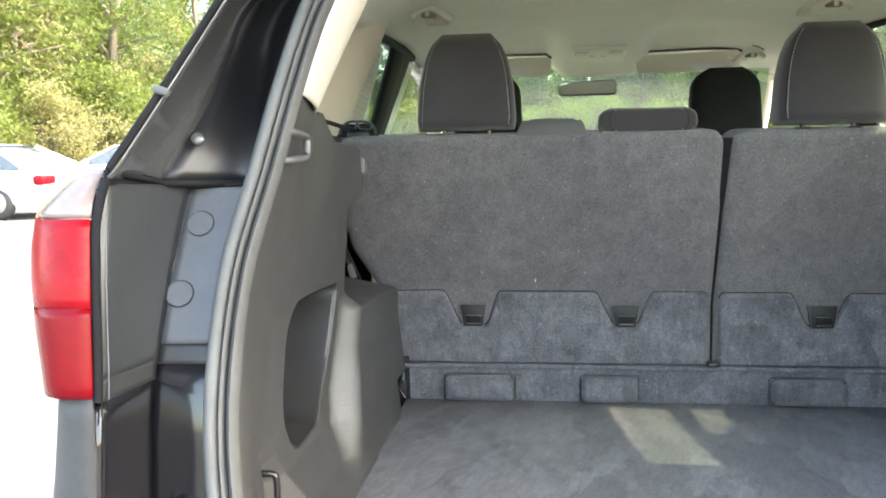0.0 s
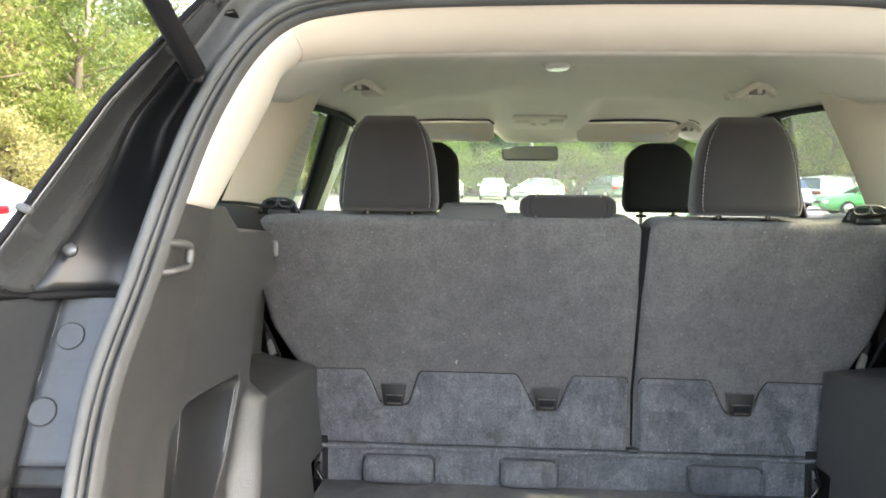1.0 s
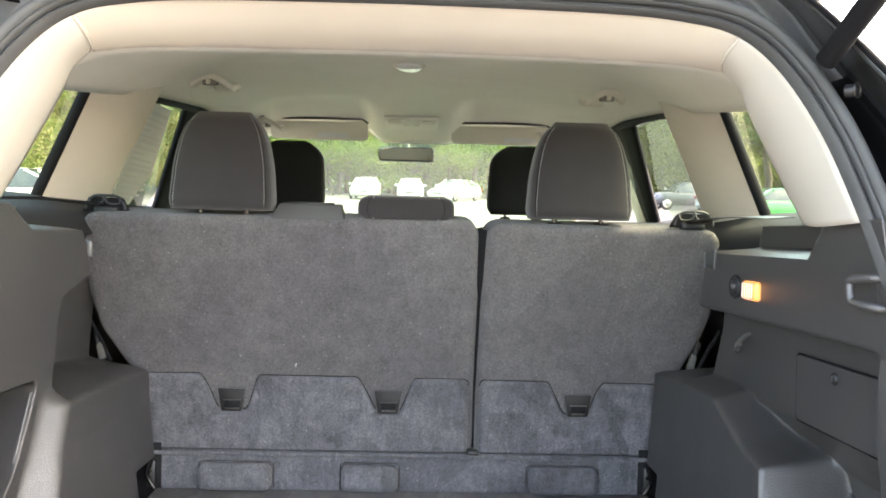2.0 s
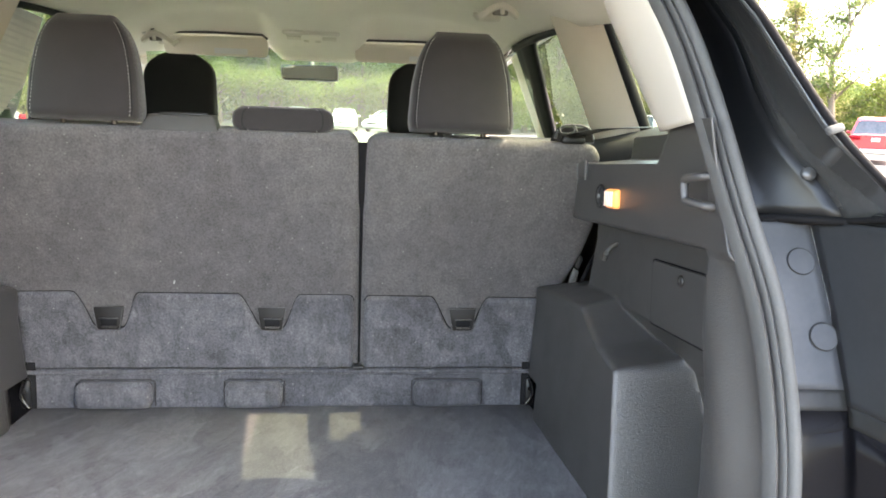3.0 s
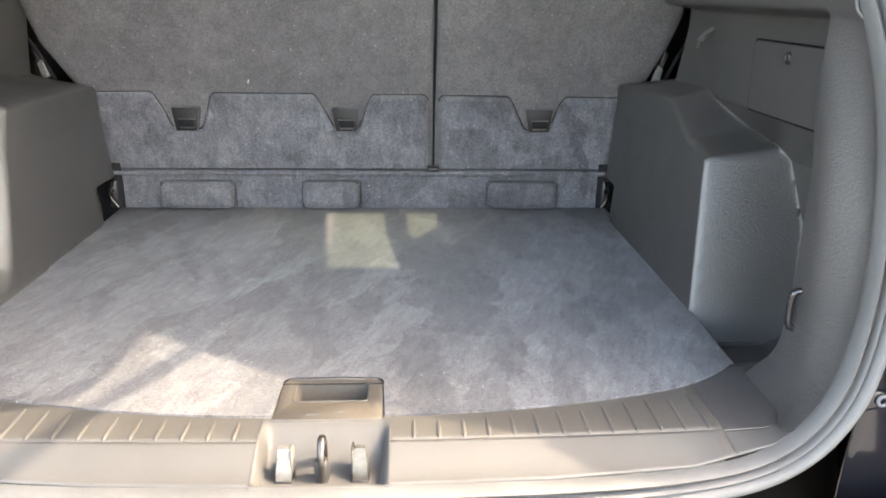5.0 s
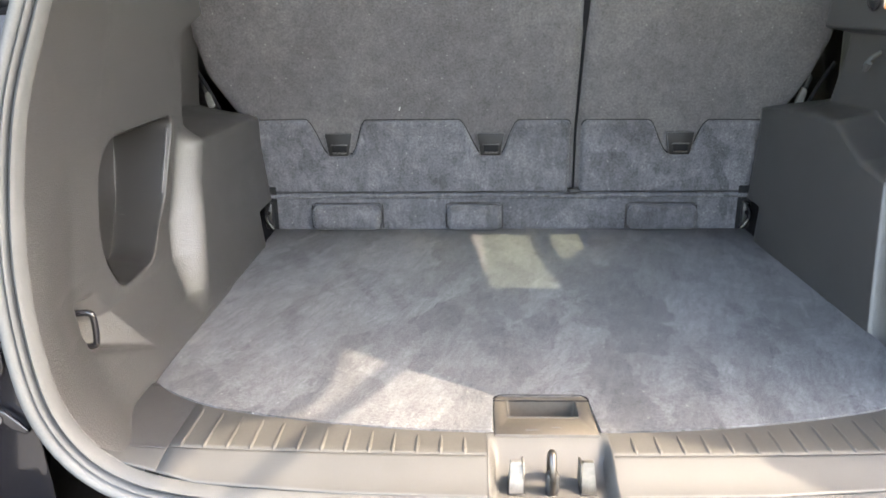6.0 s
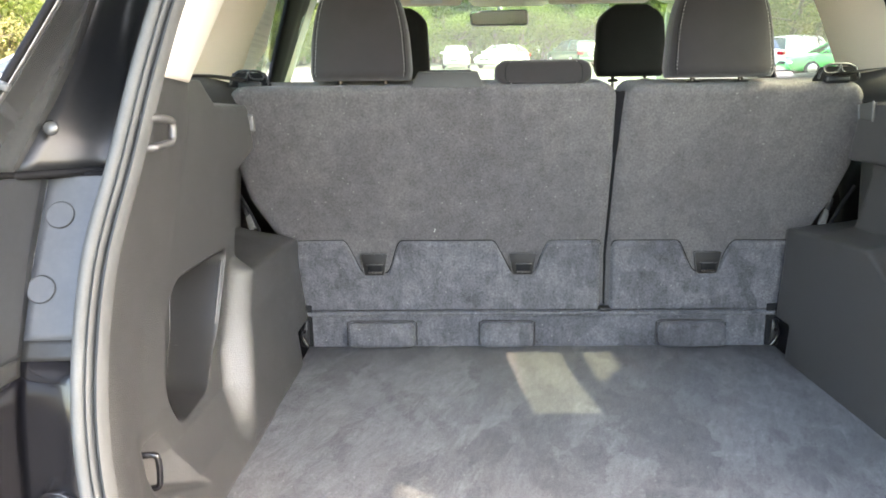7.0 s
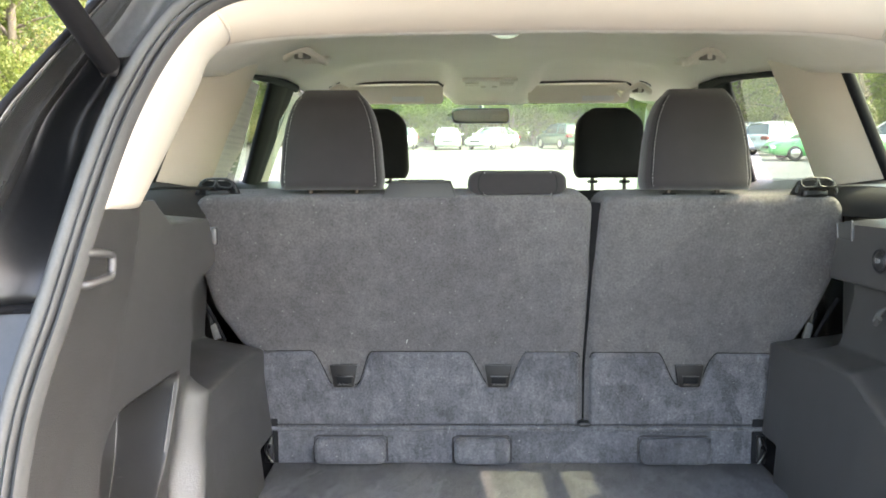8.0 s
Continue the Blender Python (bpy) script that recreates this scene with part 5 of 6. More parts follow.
OUT_W = np.convolve(np.pad(np.interp(OUT_T, [0, 0.05, 0.46, 0.70, 0.82, 0.91, 0.96, 1.0], [0.93, 1.0, 0.94, 0.85, 0.765, 0.67, 0.59, 0.44]), 4, mode="edge"), np.ones(9) / 9, mode="valid")


def head_restraint(name, parent, c, wb, h, dep, material, seams=True, label="", lean=0.10, top_r=0.20):
    """A padded restraint: rounded outline that narrows to the top, a crowned rear face."""
    def half(t):
        if top_r > 0.4:
            e = abs(2 * t - 1)
            return wb * (1 - 0.20 * e ** 3.5) - 0.004 * t
        if not seams:
            return wb * (1 - 0.10 * t) * (1 - 0.14 * max(0.0, (0.16 - t) / 0.16) ** 2) * (1 - 0.52 * max(0.0, (t - 0.66) / 0.34) ** 3)
        return wb * float(np.interp(t, OUT_T, OUT_W))
    def ring_at(t, inset=0.0):
        w, z = half(t) - inset, c[2] + h * t
        d = dep * (1 - 0.35 * t) * 0.5
        d *= 1 - 0.55 * max(0, (t - 0.86) / 0.14) ** 2 - 0.3 * max(0, (0.06 - t) / 0.06) ** 2
        d -= inset * 0.5
        pts = []
        n = 40
        for j in range(n):
            a = 2 * math.pi * j / n
            ca, sa = math.cos(a), math.sin(a)
            ex = 2 / 3.4
            pts.append((c[0] + w * math.copysign(abs(ca) ** ex, ca), c[1] + lean * h * t * 0.4 + d * math.copysign(abs(sa) ** ex, sa) + 0.006 * (ca * ca) * (-1 if sa > 0 else 1) * -1, z))
        return pts
    ts = [0, 0.02, 0.05, 0.1] + list(np.linspace(0.16, 0.84, 14)) + [0.89, 0.93, 0.96, 0.98, 0.993, 1.0]
    rings = [ring_at(0, 0.02)] + [ring_at(t) for t in ts] + [ring_at(1.0, half(1.0) * 0.25)]
    ob = part(name, loft(rings), material, parent, label, angle=80)
    if seams:
        for sgn in (-1, 1):
            path = []
            for t in np.linspace(0.04, 0.93, 26):
                w = half(t) * (0.87 if top_r < 0.4 else 0.76)
                d = dep * (1 - 0.35 * t) * 0.5
                d *= 1 - 0.55 * max(0, (t - 0.86) / 0.14) ** 2 - 0.3 * max(0, (0.06 - t) / 0.06) ** 2
                s4 = (1 - ((0.87 if top_r < 0.4 else 0.76) ** 3.4)) ** (1 / 3.4)
                path.append(Vector((c[0] + sgn * w, c[1] + lean * h * t * 0.4 - d * s4 - 0.0035, c[2] + h * t)))
            stitches(path, ob)
            part("seam", tube([p + Vector((sgn * 0.003, 0.002, 0)) for p in path], 0.0012, 5), FABRIC_BLACK, ob)
    for sgn in (-1, 1):
        part("post", tube([(c[0] + sgn * wb * 0.45, c[1] + 0.004, c[2] - 0.055), (c[0] + sgn * wb * 0.45, c[1] + 0.004, c[2] + 0.02)], 0.006, 10), DARK_STEEL, ob)
        part("post_sleeve", box((c[0] + sgn * wb * 0.45, c[1] + 0.004, c[2] - 0.012), (0.032, 0.024, 0.010), 0.004, 2), BLACK, ob)
    return ob


big = seat_back([(-0.600, 0.85), (-0.604, 1.0), (-0.640, 1.045), (-0.688, 1.13), (-0.706, 1.22), (-0.704, 1.32), (-0.698, 1.388)], [(0.1558, 0.85), (0.1550, 1.22), (0.1520, 1.25), (0.149, 1.388)], 0.852, 1.388,
                "wide grey carpeted rear seat back with two head restraints")
flap(big, [(-0.606, 1.024), (-0.470, 1.026), (-0.434, 0.941), (-0.366, 0.941), (-0.342, 1.023), (-0.112, 1.023), (-0.070, 0.940), (-0.014, 0.940), (0.014, 1.022), (0.146, 1.022)])
anchor(big, -0.4025)
anchor(big, -0.0435)
head_restraint("head_restraint", big, (-0.404, 1.705, 1.398), 0.111, 0.210, 0.118, FABRIC, label="charcoal fabric head restraint with pale stitching")
head_restraint("centre_restraint", big, (-0.010, 1.712, 1.385), 0.107, 0.053, 0.070, FABRIC, label="low middle head restraint with pale stitching", top_r=0.55)
cover = prism([(-0.298, 1.672, 1.380), (-0.139, 1.672, 1.380), (-0.152, 1.690, 1.414), (-0.282, 1.690, 1.414)], (0, 0.05, 0.004), bev=0.003)
cov = part("belt_cover", cover, PLASTIC_MID, big, "smooth grey plastic belt cover on the seat's top")
part("cover_slot", box((-0.215, 1.712, 1.4165), (0.098, 0.010, 0.006), 0.002), BLACK, cov)
part("lint", tube([(-0.2545, 1.781, 1.0475), (-0.2520, 1.780, 1.0555)], 0.0014, 6), WHITE, big, "white thread of lint")
small = seat_back([(0.1590, 0.85), (0.1596, 1.22), (0.1618, 1.25), (0.165, 1.388)], [(0.592, 0.85), (0.596, 1.0), (0.632, 1.045), (0.668, 1.12), (0.690, 1.20), (0.692, 1.30), (0.672, 1.384)], 0.852, 1.384,
                  "narrow grey carpeted rear seat back with one head restraint")
flap(small, [(0.168, 1.021), (0.328, 1.020), (0.366, 0.941), (0.424, 0.941), (0.452, 1.019), (0.594, 1.018)])
anchor(small, 0.3985)
head_restraint("head_restraint", small, (0.366, 1.705, 1.396), 0.1145, 0.211, 0.118, FABRIC, label="charcoal fabric head restraint with pale stitching")
gz = [0.856, 0.985, 1.10, 1.22, 1.369]
gap = solo("seat_gap_trim", prism([(0.1470, float(seat_y(z)) + 0.016, z) for z in gz] + [(0.1470, float(seat_y(z)) + 0.095, z) for z in reversed(gz)], (0.0195, 0, 0)), DULL_BLACK, "black strip in the gap between the seat backs", "trim")
part("gap_foot", box((0.156, 1.800, 0.853), (0.026, 0.020, 0.010), 0.004), BLACK, gap)
CATCH = {-1: 0.690, 1: 0.655}
for side, ax, ay, az in ((-1, -0.652, 1.712, 1.391), (1, 0.612, 1.690, 1.388)):
    gd = thing("belt_guide", "black plastic shoulder belt guide on the seat's top", "belt guide", "belt guides")
    part("base", box((ax, ay, az), (0.052, 0.034, 0.016), 0.005), BLACK, gd)
    part("cradle", tube(spline([(ax - 0.042, ay - 0.016, az + 0.002), (ax - 0.038, ay - 0.016, az + 0.016), (ax - 0.024, ay - 0.016, az + 0.029), (ax, ay - 0.016, az + 0.031), (ax + 0.024, ay - 0.016, az + 0.029), (ax + 0.038, ay - 0.016, az + 0.016), (ax + 0.042, ay - 0.016, az + 0.002)], 4), 0.0030, 10), BLACK, gd)
    part("back_plate", prism([(ax + p.x, ay - 0.010, az + p.y) for p in rounded([(-0.052, -0.004), (-0.034, 0.027), (0.034, 0.027), (0.048, -0.004)], 0.006)], (0, 0.006, 0)), DULL_BLACK, gd)
    part("loop", tube(spline([(ax - 0.034, ay - 0.018, az + 0.026), (ax - 0.030, ay - 0.022, az + 0.013), (ax - 0.006, ay - 0.022, az + 0.015), (ax, ay - 0.02, az + 0.030), (ax + 0.006, ay - 0.022, az + 0.015), (ax + 0.030, ay - 0.022, az + 0.013), (ax + 0.034, ay - 0.018, az + 0.026)], 4), 0.0022, 8), BLACK, gd)
    webbing = spline([(ax + side * 0.012, ay - 0.012, az + 0.008), (ax + side * 0.016, 1.60, 1.401), (ax + side * 0.026, 1.48, 1.402), (ax + side * 0.040, 1.36, 1.398)], 6)
    part("belt", sheet_mesh(webbing, 0.050 if side > 0 else 0.014, 0.0016), BLACK, gd, "flat black belt webbing")
    # belt anchor and bracket in the gap beside the seat
    an = thing("seat_latch", "black seat latch with a bright catch beside the seat back", "latch", "seat latches")
    part("bracket", tube([(side * 0.676, 1.800, 1.050), (side * 0.698, 1.790, 1.105), (side * 0.718, 1.776, 1.150)], 0.0045, 8), DULL_BLACK, an)
    part("catch", prism([(side * CATCH[side] + side * p.x, 1.788, 1.075 + p.y) for p in rounded([(0.004, 0.020), (0.016, 0.010), (0.008, -0.022), (-0.008, -0.018)], 0.003)], (0, 0.010, 0), bev=0.001), GUIDE_WHITE, an, "bright worn catch")
    part("guide_blade", prism([(side * CATCH[side] + side * p.x, 1.792, 1.075 + p.y) for p in rounded([(0.018, 0.052), (0.026, 0.040), (0.016, 0.012), (0.008, 0.020)], 0.002)], (0, 0.008, 0), bev=0.001), BLACK, an)

# ---- front seats and roof fittings ----
for cx in (-0.402, 0.351):
    fs = thing("front_seat", "black fabric front seat with a head restraint", "seat", "front seats")
    head_restraint("head_restraint", fs, (cx, 2.54, 1.425), 0.114, 0.222, 0.11, FABRIC_BLACK, seams=False)
    part("backrest", loft([[(cx + 0.24 * w * math.copysign(abs(math.cos(a)) ** 0.5, math.cos(a)), 2.56 + 0.10 * k + 0.055 * math.copysign(abs(math.sin(a)) ** 0.6, math.sin(a)), z) for a in [2 * math.pi * j / 28 for j in range(28)]] for z, w, k in ((0.70, 0.95, 1.6), (0.95, 1.02, 1.0), (1.20, 0.98, 0.4), (1.33, 0.86, 0.15), (1.375, 0.70, 0.05), (1.385, 0.5, 0.0))]), FABRIC_BLACK, fs)
    part("cushion", box((cx, 2.95, 0.72), (0.50, 0.52, 0.18), 0.06, 4), FABRIC_BLACK, fs)
mirror = thing("rear_view_mirror", "black-framed rear view mirror under the windscreen header", "mirror")
part("housing", prism([(p.x, 3.125 - 0.32 * (p.x + 0.04), p.y) for p in rounded([(-0.157, 1.706), (0.071, 1.701), (0.073, 1.641), (-0.151, 1.648)], 0.018, 6)], (0, 0.03, 0), bev=0.004), BLACK, mirror)
part("mirror_glass", prism([(p.x, 3.1235 - 0.32 * (p.x + 0.04), p.y) for p in rounded([(-0.151, 1.701), (0.066, 1.696), (0.068, 1.646), (-0.146, 1.653)], 0.015, 6)], (0, 0.001, 0)), MIRROR, mirror)
part("stalk", tube([(-0.035, 3.16, 1.695), (-0.035, 3.19, 1.735)], 0.010, 10), BLACK, mirror)
for x0, x1, card in ((-0.560, -0.185, -0.32), (0.135, 0.520, 0.40)):
    vis = thing("sun_visor", "beige vinyl sun visor folded up to the header", "sun visor", "sun visors")
    o = rounded([(x0, 1.785), (x1, 1.790), (x1, 1.722), (x0, 1.722)], 0.022, 5)
    part("pad", prism([(p.x, 2.985 + (1.79 - p.y) * 0.5, p.y - 0.012) for p in o], (0, 0.016, 0), bev=0.005), VISOR, vis)
    part("label", prism([(x, 2.9835 + (1.79 - z) * 0.5 + 0.0, z - 0.012) for x, z in ((card - 0.06, 1.748), (card + 0.06, 1.748), (card + 0.06, 1.728), (card - 0.06, 1.728))], (0, -0.002, 0)), PAPER, vis, "white printed sticker")
    # black tube stands for the shadow along the visor's upper edge
    part("shadow_gap", tube([(x0 + 0.01, 2.985, 1.783), ((x0 + x1) / 2, 2.985, 1.787), (x1 - 0.02, 2.985, 1.786), (x1, 2.99, 1.772)], 0.0045, 6), BLACK, vis)
con = thing("overhead_console", "beige overhead console panel with map lamps", "console")
part("panel", box((-0.018, 2.90, 1.766), (0.20, 0.15, 0.014), 0.005, 3, pose(0, 0, 0, -7, 0, 0)), LINER, con)
for k in (-1, 1):
    part("map_lamp", box((0.062 * k - 0.018, 2.86, 1.7625), (0.05, 0.04, 0.004), 0.0015, 2, pose(0, 0, 0, -7, 0, 0)), VISOR, con)
    part("button", box((0.020 * k - 0.018, 2.90, 1.7575), (0.018, 0.016, 0.004), 0.001, 2, pose(0, 0, 0, -7, 0, 0)), VISOR, con)
dome = thing("dome_lamp", "clear dome lamp on the headliner", "lamp")
part("bezel", ring((-0.016, 2.0, 1.785), (0, -0.13, -1), 0.036, 0.006, 28, 8), VISOR, dome)
part("lens", disc((-0.016, 2.0, 1.789), (0, -0.13, -1), 0.034, 0.013, 28, bev=0.005), DOME, dome)


TAUPE = mat("shaded_taupe_plastic", (0.20, 0.18, 0.15), (0.27, 0.245, 0.205), rough=0.7)


def grab_handle(x, y, z, side):
    g = thing("grab_handle", "folded beige grab handle above the side window", "grab handle", "grab handles")
    top = [(-0.060, -0.038), (-0.042, -0.027), (-0.020, -0.011), (0.004, -0.001), (0.026, -0.006), (0.044, -0.018), (0.056, -0.030)]
    for k in (-1,):
        low = [(u * 0.93 + 0.001, v - 0.019 + 0.004 * (i in (0, 6))) for i, (u, v) in enumerate(top)]
        m_ = part("mount", prism([(x + side * u, y + 0.075 * k - 0.016, z + v) for u, v in top + low[::-1]], (0, 0.032, 0), bev=0.005), VISOR, g)
        # darker taupe block puts the shade inside the mount into colour
        part("mount_slot", box((x + side * 0.006, y + 0.075 * k - 0.004, z - 0.027), (0.042, 0.014, 0.018), 0.004), TAUPE, m_)
        part("pivot_cap", box((x + side * 0.010, y + 0.075 * k - 0.012, z - 0.027), (0.012, 0.008, 0.016), 0.003), VISOR, m_)
    part("mount", box((x, y + 0.075, z - 0.014), (0.070, 0.030, 0.020), 0.007, 3), VISOR, g)
    part("grip", tube(spline([(x - side * 0.050, y - 0.078, z - 0.042), (x - side * 0.054, y - 0.04, z - 0.030), (x - side * 0.046, y, z - 0.022), (x - side * 0.036, y + 0.05, z - 0.018), (x - side * 0.026, y + 0.078, z - 0.016)], 5), 0.008, 10), VISOR, g)
    # black tube drawn as the shadow line behind the mount
    part("shadow_gap", tube(spline([(x + side * (u + 0.004), y - 0.090, z + v + 0.004) for u, v in top[3:6]], 4), 0.0018, 6), BLACK, g)


for side in (-1, 1):
    grab_handle(side * 0.522 - 0.006, 2.20 if side > 0 else 2.14, roof_z(0.522, 2.12) - 0.001, side)
    grab_handle(side * 0.530 - 0.018, 2.95, roof_z(0.53, 2.95) + 0.002, side)
sheet_paper = thing("window_sticker", "white printed paper sheet stuck on the door glass", "paper")
pp = lambda u, v_: (-0.783 + 0.084 * v_, 2.05 + 0.215 * u, 1.405 + 0.285 * v_)
part("sheet", patch([[pp(u, w) for u in np.linspace(0, 1, 5)] for w in np.linspace(0, 1, 8)]), PAPER, sheet_paper)
for k in range(16):
    w = 0.07 + 0.055 * k
    u1 = 0.9 if k % 4 else 0.5
    part("print_line", patch([[(p[0] + 0.002, p[1], p[2]) for p in (pp(0.1, w), pp(u1, w))], [(p[0] + 0.002, p[1], p[2]) for p in (pp(0.1, w + (0.02 if k % 5 else 0.035)), pp(u1, w + (0.02 if k % 5 else 0.035)))]]), INK, sheet_paper)

for ob in CAR_THINGS:
    ob.matrix_world = CAR @ ob.matrix_world

# ---- outside ----
gm = bmesh.new()
ys = [-900, -300, -120, -60, -30, -15, 0, 15, 30, 45, 60, 90, 150, 400, 900]
grid(gm, [[(x, y, 0.0) for x in ys] for y in ys])
solo("ground", gm, ASPHALT, "pale sunlit worn asphalt parking lot", "ground", "", "structure", car=False)


solo("parking_line", box((-4.3, 5.65, 0.003), (0.10, 4.2, 0.006), 0, 1, pose(0, 0, 0, 0, 0, 22.6)), LINE, "worn white painted parking line on the asphalt", "road marking", "", "structure", car=False)


def profile(stops, n=28):
    """Half-width, low and high of a body along its length."""
    ks = [s[0] for s in stops]
    return [(k, *[float(np.interp(k, ks, [s[i] for s in stops])) for i in (1, 2, 3)]) for k in np.linspace(ks[0], ks[-1], n)]


def parked_car(name, label, paint_mat, x, y, turn, shape="sedan", width=1.8, group="parked cars"):
    """A parked car: lofted lower body, glasshouse, roof, wheels, lamps, bumpers. Its nose points along +y before the turn."""
    c = thing(name, label, "car", group, car=False)
    hw = width / 2
    if shape == "sedan":
        low = [(-2.35, 0.80, 0.36, 0.86), (-2.25, 0.92, 0.24, 0.98), (-1.5, 0.98, 0.20, 0.99), (0, 1.0, 0.20, 0.95), (1.1, 0.99, 0.20, 0.93), (2.0, 0.94, 0.22, 0.80), (2.28, 0.86, 0.26, 0.68), (2.36, 0.74, 0.34, 0.60)]
        house = [(-1.95, 0.97, 0.72), (-1.10, 1.41, 0.62), (-0.4, 1.455, 0.63), (0.25, 1.42, 0.63), (1.15, 0.93, 0.74)]
    elif shape == "suv":
        low = [(-2.30, 0.86, 0.40, 0.98), (-2.22, 0.95, 0.30, 1.05), (0, 1.0, 0.28, 1.05), (1.2, 0.98, 0.28, 1.05), (2.0, 0.94, 0.30, 0.96), (2.28, 0.84, 0.36, 0.80)]
        house = [(-2.15, 1.05, 0.78), (-1.90, 1.62, 0.66), (-0.6, 1.70, 0.67), (0.3, 1.66, 0.67), (1.05, 1.04, 0.76)]
    else:
        low = [(-2.85, 0.93, 0.50, 1.12), (-2.80, 0.97, 0.42, 1.15), (-0.5, 1.0, 0.40, 1.15), (1.5, 1.0, 0.40, 1.13), (2.5, 0.96, 0.42, 1.06), (2.78, 0.88, 0.46, 0.95)]
        house = [(-0.75, 1.12, 0.82), (-0.60, 1.78, 0.70), (0.3, 1.85, 0.70), (0.7, 1.80, 0.70), (1.45, 1.12, 0.80)]
    rings = []
    for k, w, lo, hi in profile(low):
        rings.append([(hw * w * a, k, lo + (hi - lo) * b) for a, b in ((0.86, 0.0), (0.97, 0.15), (1.0, 0.45), (0.985, 0.72), (0.93, 0.93), (0.80, 1.0), (0.3, 1.03), (-0.3, 1.03), (-0.80, 1.0), (-0.93, 0.93), (-0.985, 0.72), (-1.0, 0.45), (-0.97, 0.15), (-0.86, 0.0))])
    part("body", loft(rings), paint_mat, c)
    ks = [h[0] for h in house]
    def hz(k): return float(np.interp(k, ks, [h[1] for h in house]))
    def hwid(k): return hw * float(np.interp(k, ks, [h[2] for h in house]))
    base = lambda k: float(np.interp(k, [s[0] for s in low], [s[3] for s in low]))
    rings = []
    for k in np.linspace(ks[0], ks[-1], 22):
        z, w, z0 = hz(k), hwid(k), base(k) - 0.02
        w0 = hw * 0.90
        z = max(z, z0 + 0.01)
        t = (z - z0) / 0.5
        wt = w0 + (w - w0) * min(1, t)
        rings.append([(w0, k, z0), (wt * 1.0, k, z - 0.04 * min(1, t)), (wt * 0.85, k, z), (-wt * 0.85, k, z), (-wt, k, z - 0.04 * min(1, t)), (-w0, k, z0)])
    part("glasshouse", loft(rings), CAR_GLASS, c)
    rk = np.linspace(ks[1] - 0.02, ks[-2] + 0.02, 12)
    part("roof", (lambda rr: patch(rr))([[(hwid(k) * u * 1.03, k, hz(k) + 0.014 - 0.05 * abs(u) ** 6) for u in np.linspace(-1, 1, 9)] for k in rk]), paint_mat, c)
    for s in (-1, 1):
        for (ka, kb, wd) in ((ks[0], ks[1], 0.035), (ks[-1], ks[-2], 0.03), ((ks[1] + ks[-2]) / 2 - 0.05, (ks[1] + ks[-2]) / 2, 0.035)):
            za = base(ka) if wd != 0.035 or ka in (ks[0],) else base(ka)
            part("pillar", tube([(s * hw * 0.905, ka, za), (s * hwid(kb) * 1.01, kb, hz(kb) - 0.025)], wd, 6), paint_mat, c)
        for kw in ((-1.38, 1.42) if shape != "truck" else (-1.75, 1.85)):
            r = 0.33 if shape == "sedan" else 0.38
            wl_ = part("wheel", ring((s * (hw - 0.10), kw, r), (1, 0, 0), r - 0.09, 0.095, 24, 8), TYRE, c)
            part("rim", disc((s * (hw - 0.13), kw, r), (s, 0, 0), r - 0.12, 0.11, 18, bev=0.02), METAL, wl_)
        zl = base(low[0][0]) - 0.10
        part("tail_light", box((s * hw * 0.74, low[0][0] + 0.05, zl), (0.40, 0.22, 0.18), 0.05, 3), RED_LENS, c)
        zf = base(low[-1][0]) - 0.03
        part("headlight", box((s * hw * 0.66, low[-1][0] - 0.10, zf), (0.36, 0.20, 0.12), 0.04, 2), DOME, c)
        part("side_mirror", box((s * (hw + 0.06), ks[-1] - 0.25, base(0.5) + 0.06), (0.16, 0.10, 0.12), 0.03, 2), paint_mat, c)
    part("rear_bumper", box((0, low[0][0] + 0.04, 0.50), (width * 0.86, 0.18, 0.20), 0.05, 2), METAL if shape == "truck" else paint_mat, c)
    part("front_bumper", box((0, low[-1][0] - 0.03, 0.44), (width * 0.80, 0.14, 0.20), 0.05, 2), paint_mat, c)
    part("grille", box((0, low[-1][0] + 0.02, 0.56), (width * 0.42, 0.06, 0.12), 0.02, 2), BLACK, c)
    part("plate", box((0, low[0][0] - 0.015, base(low[0][0]) - 0.16), (0.31, 0.02, 0.15), 0.004), WHITE, c)
    c.matrix_world = pose(x, y, 0, 0, 0, turn)
    return c


P_WHITE = paint("white_paint", (0.58, 0.59, 0.60))
P_SILVER = paint("silver_paint", (0.55, 0.56, 0.57))
P_RED = paint("red_paint", (0.55, 0.02, 0.025))
P_GREEN = paint("bright_green_paint", (0.05, 0.40, 0.10))
P_DARK = paint("dark_blue_grey_paint", (0.03, 0.035, 0.045))
P_FOREST = paint("dark_green_paint", (0.02, 0.06, 0.04))
parked_car("parked_sedan", "white sedan parked across the lot nose-in", P_WHITE, -11.6, 14.6, 83)
parked_car("parked_sedan", "white sedan parked behind another white car", P_WHITE, -11.0, 20.0, 100)
parked_car("parked_sedan", "silver sedan parked near the trees", P_SILVER, -13.5, 27.5, 85)
parked_car("parked_sedan", "white sedan facing the suv across the lot", P_WHITE, -3.6, 52, 178)
parked_car("parked_sedan", "white sedan facing the suv across the lot", P_WHITE, -0.6, 52, 180)
parked_car("parked_sedan", "white coupe parked at a slant across the lot", P_WHITE, 2.4, 52, 148)
parked_car("parked_suv", "dark green suv parked with its tail to the lot", P_FOREST, 7.0, 52, 20, "suv", 1.85)
parked_car("parked_suv", "white hatchback parked tail-first beside a green car", P_WHITE, 16.7, 40, -62, "suv", 1.8)
parked_car("parked_sedan", "bright green sedan parked beside a white car", P_GREEN, 15.6, 33.5, 85)
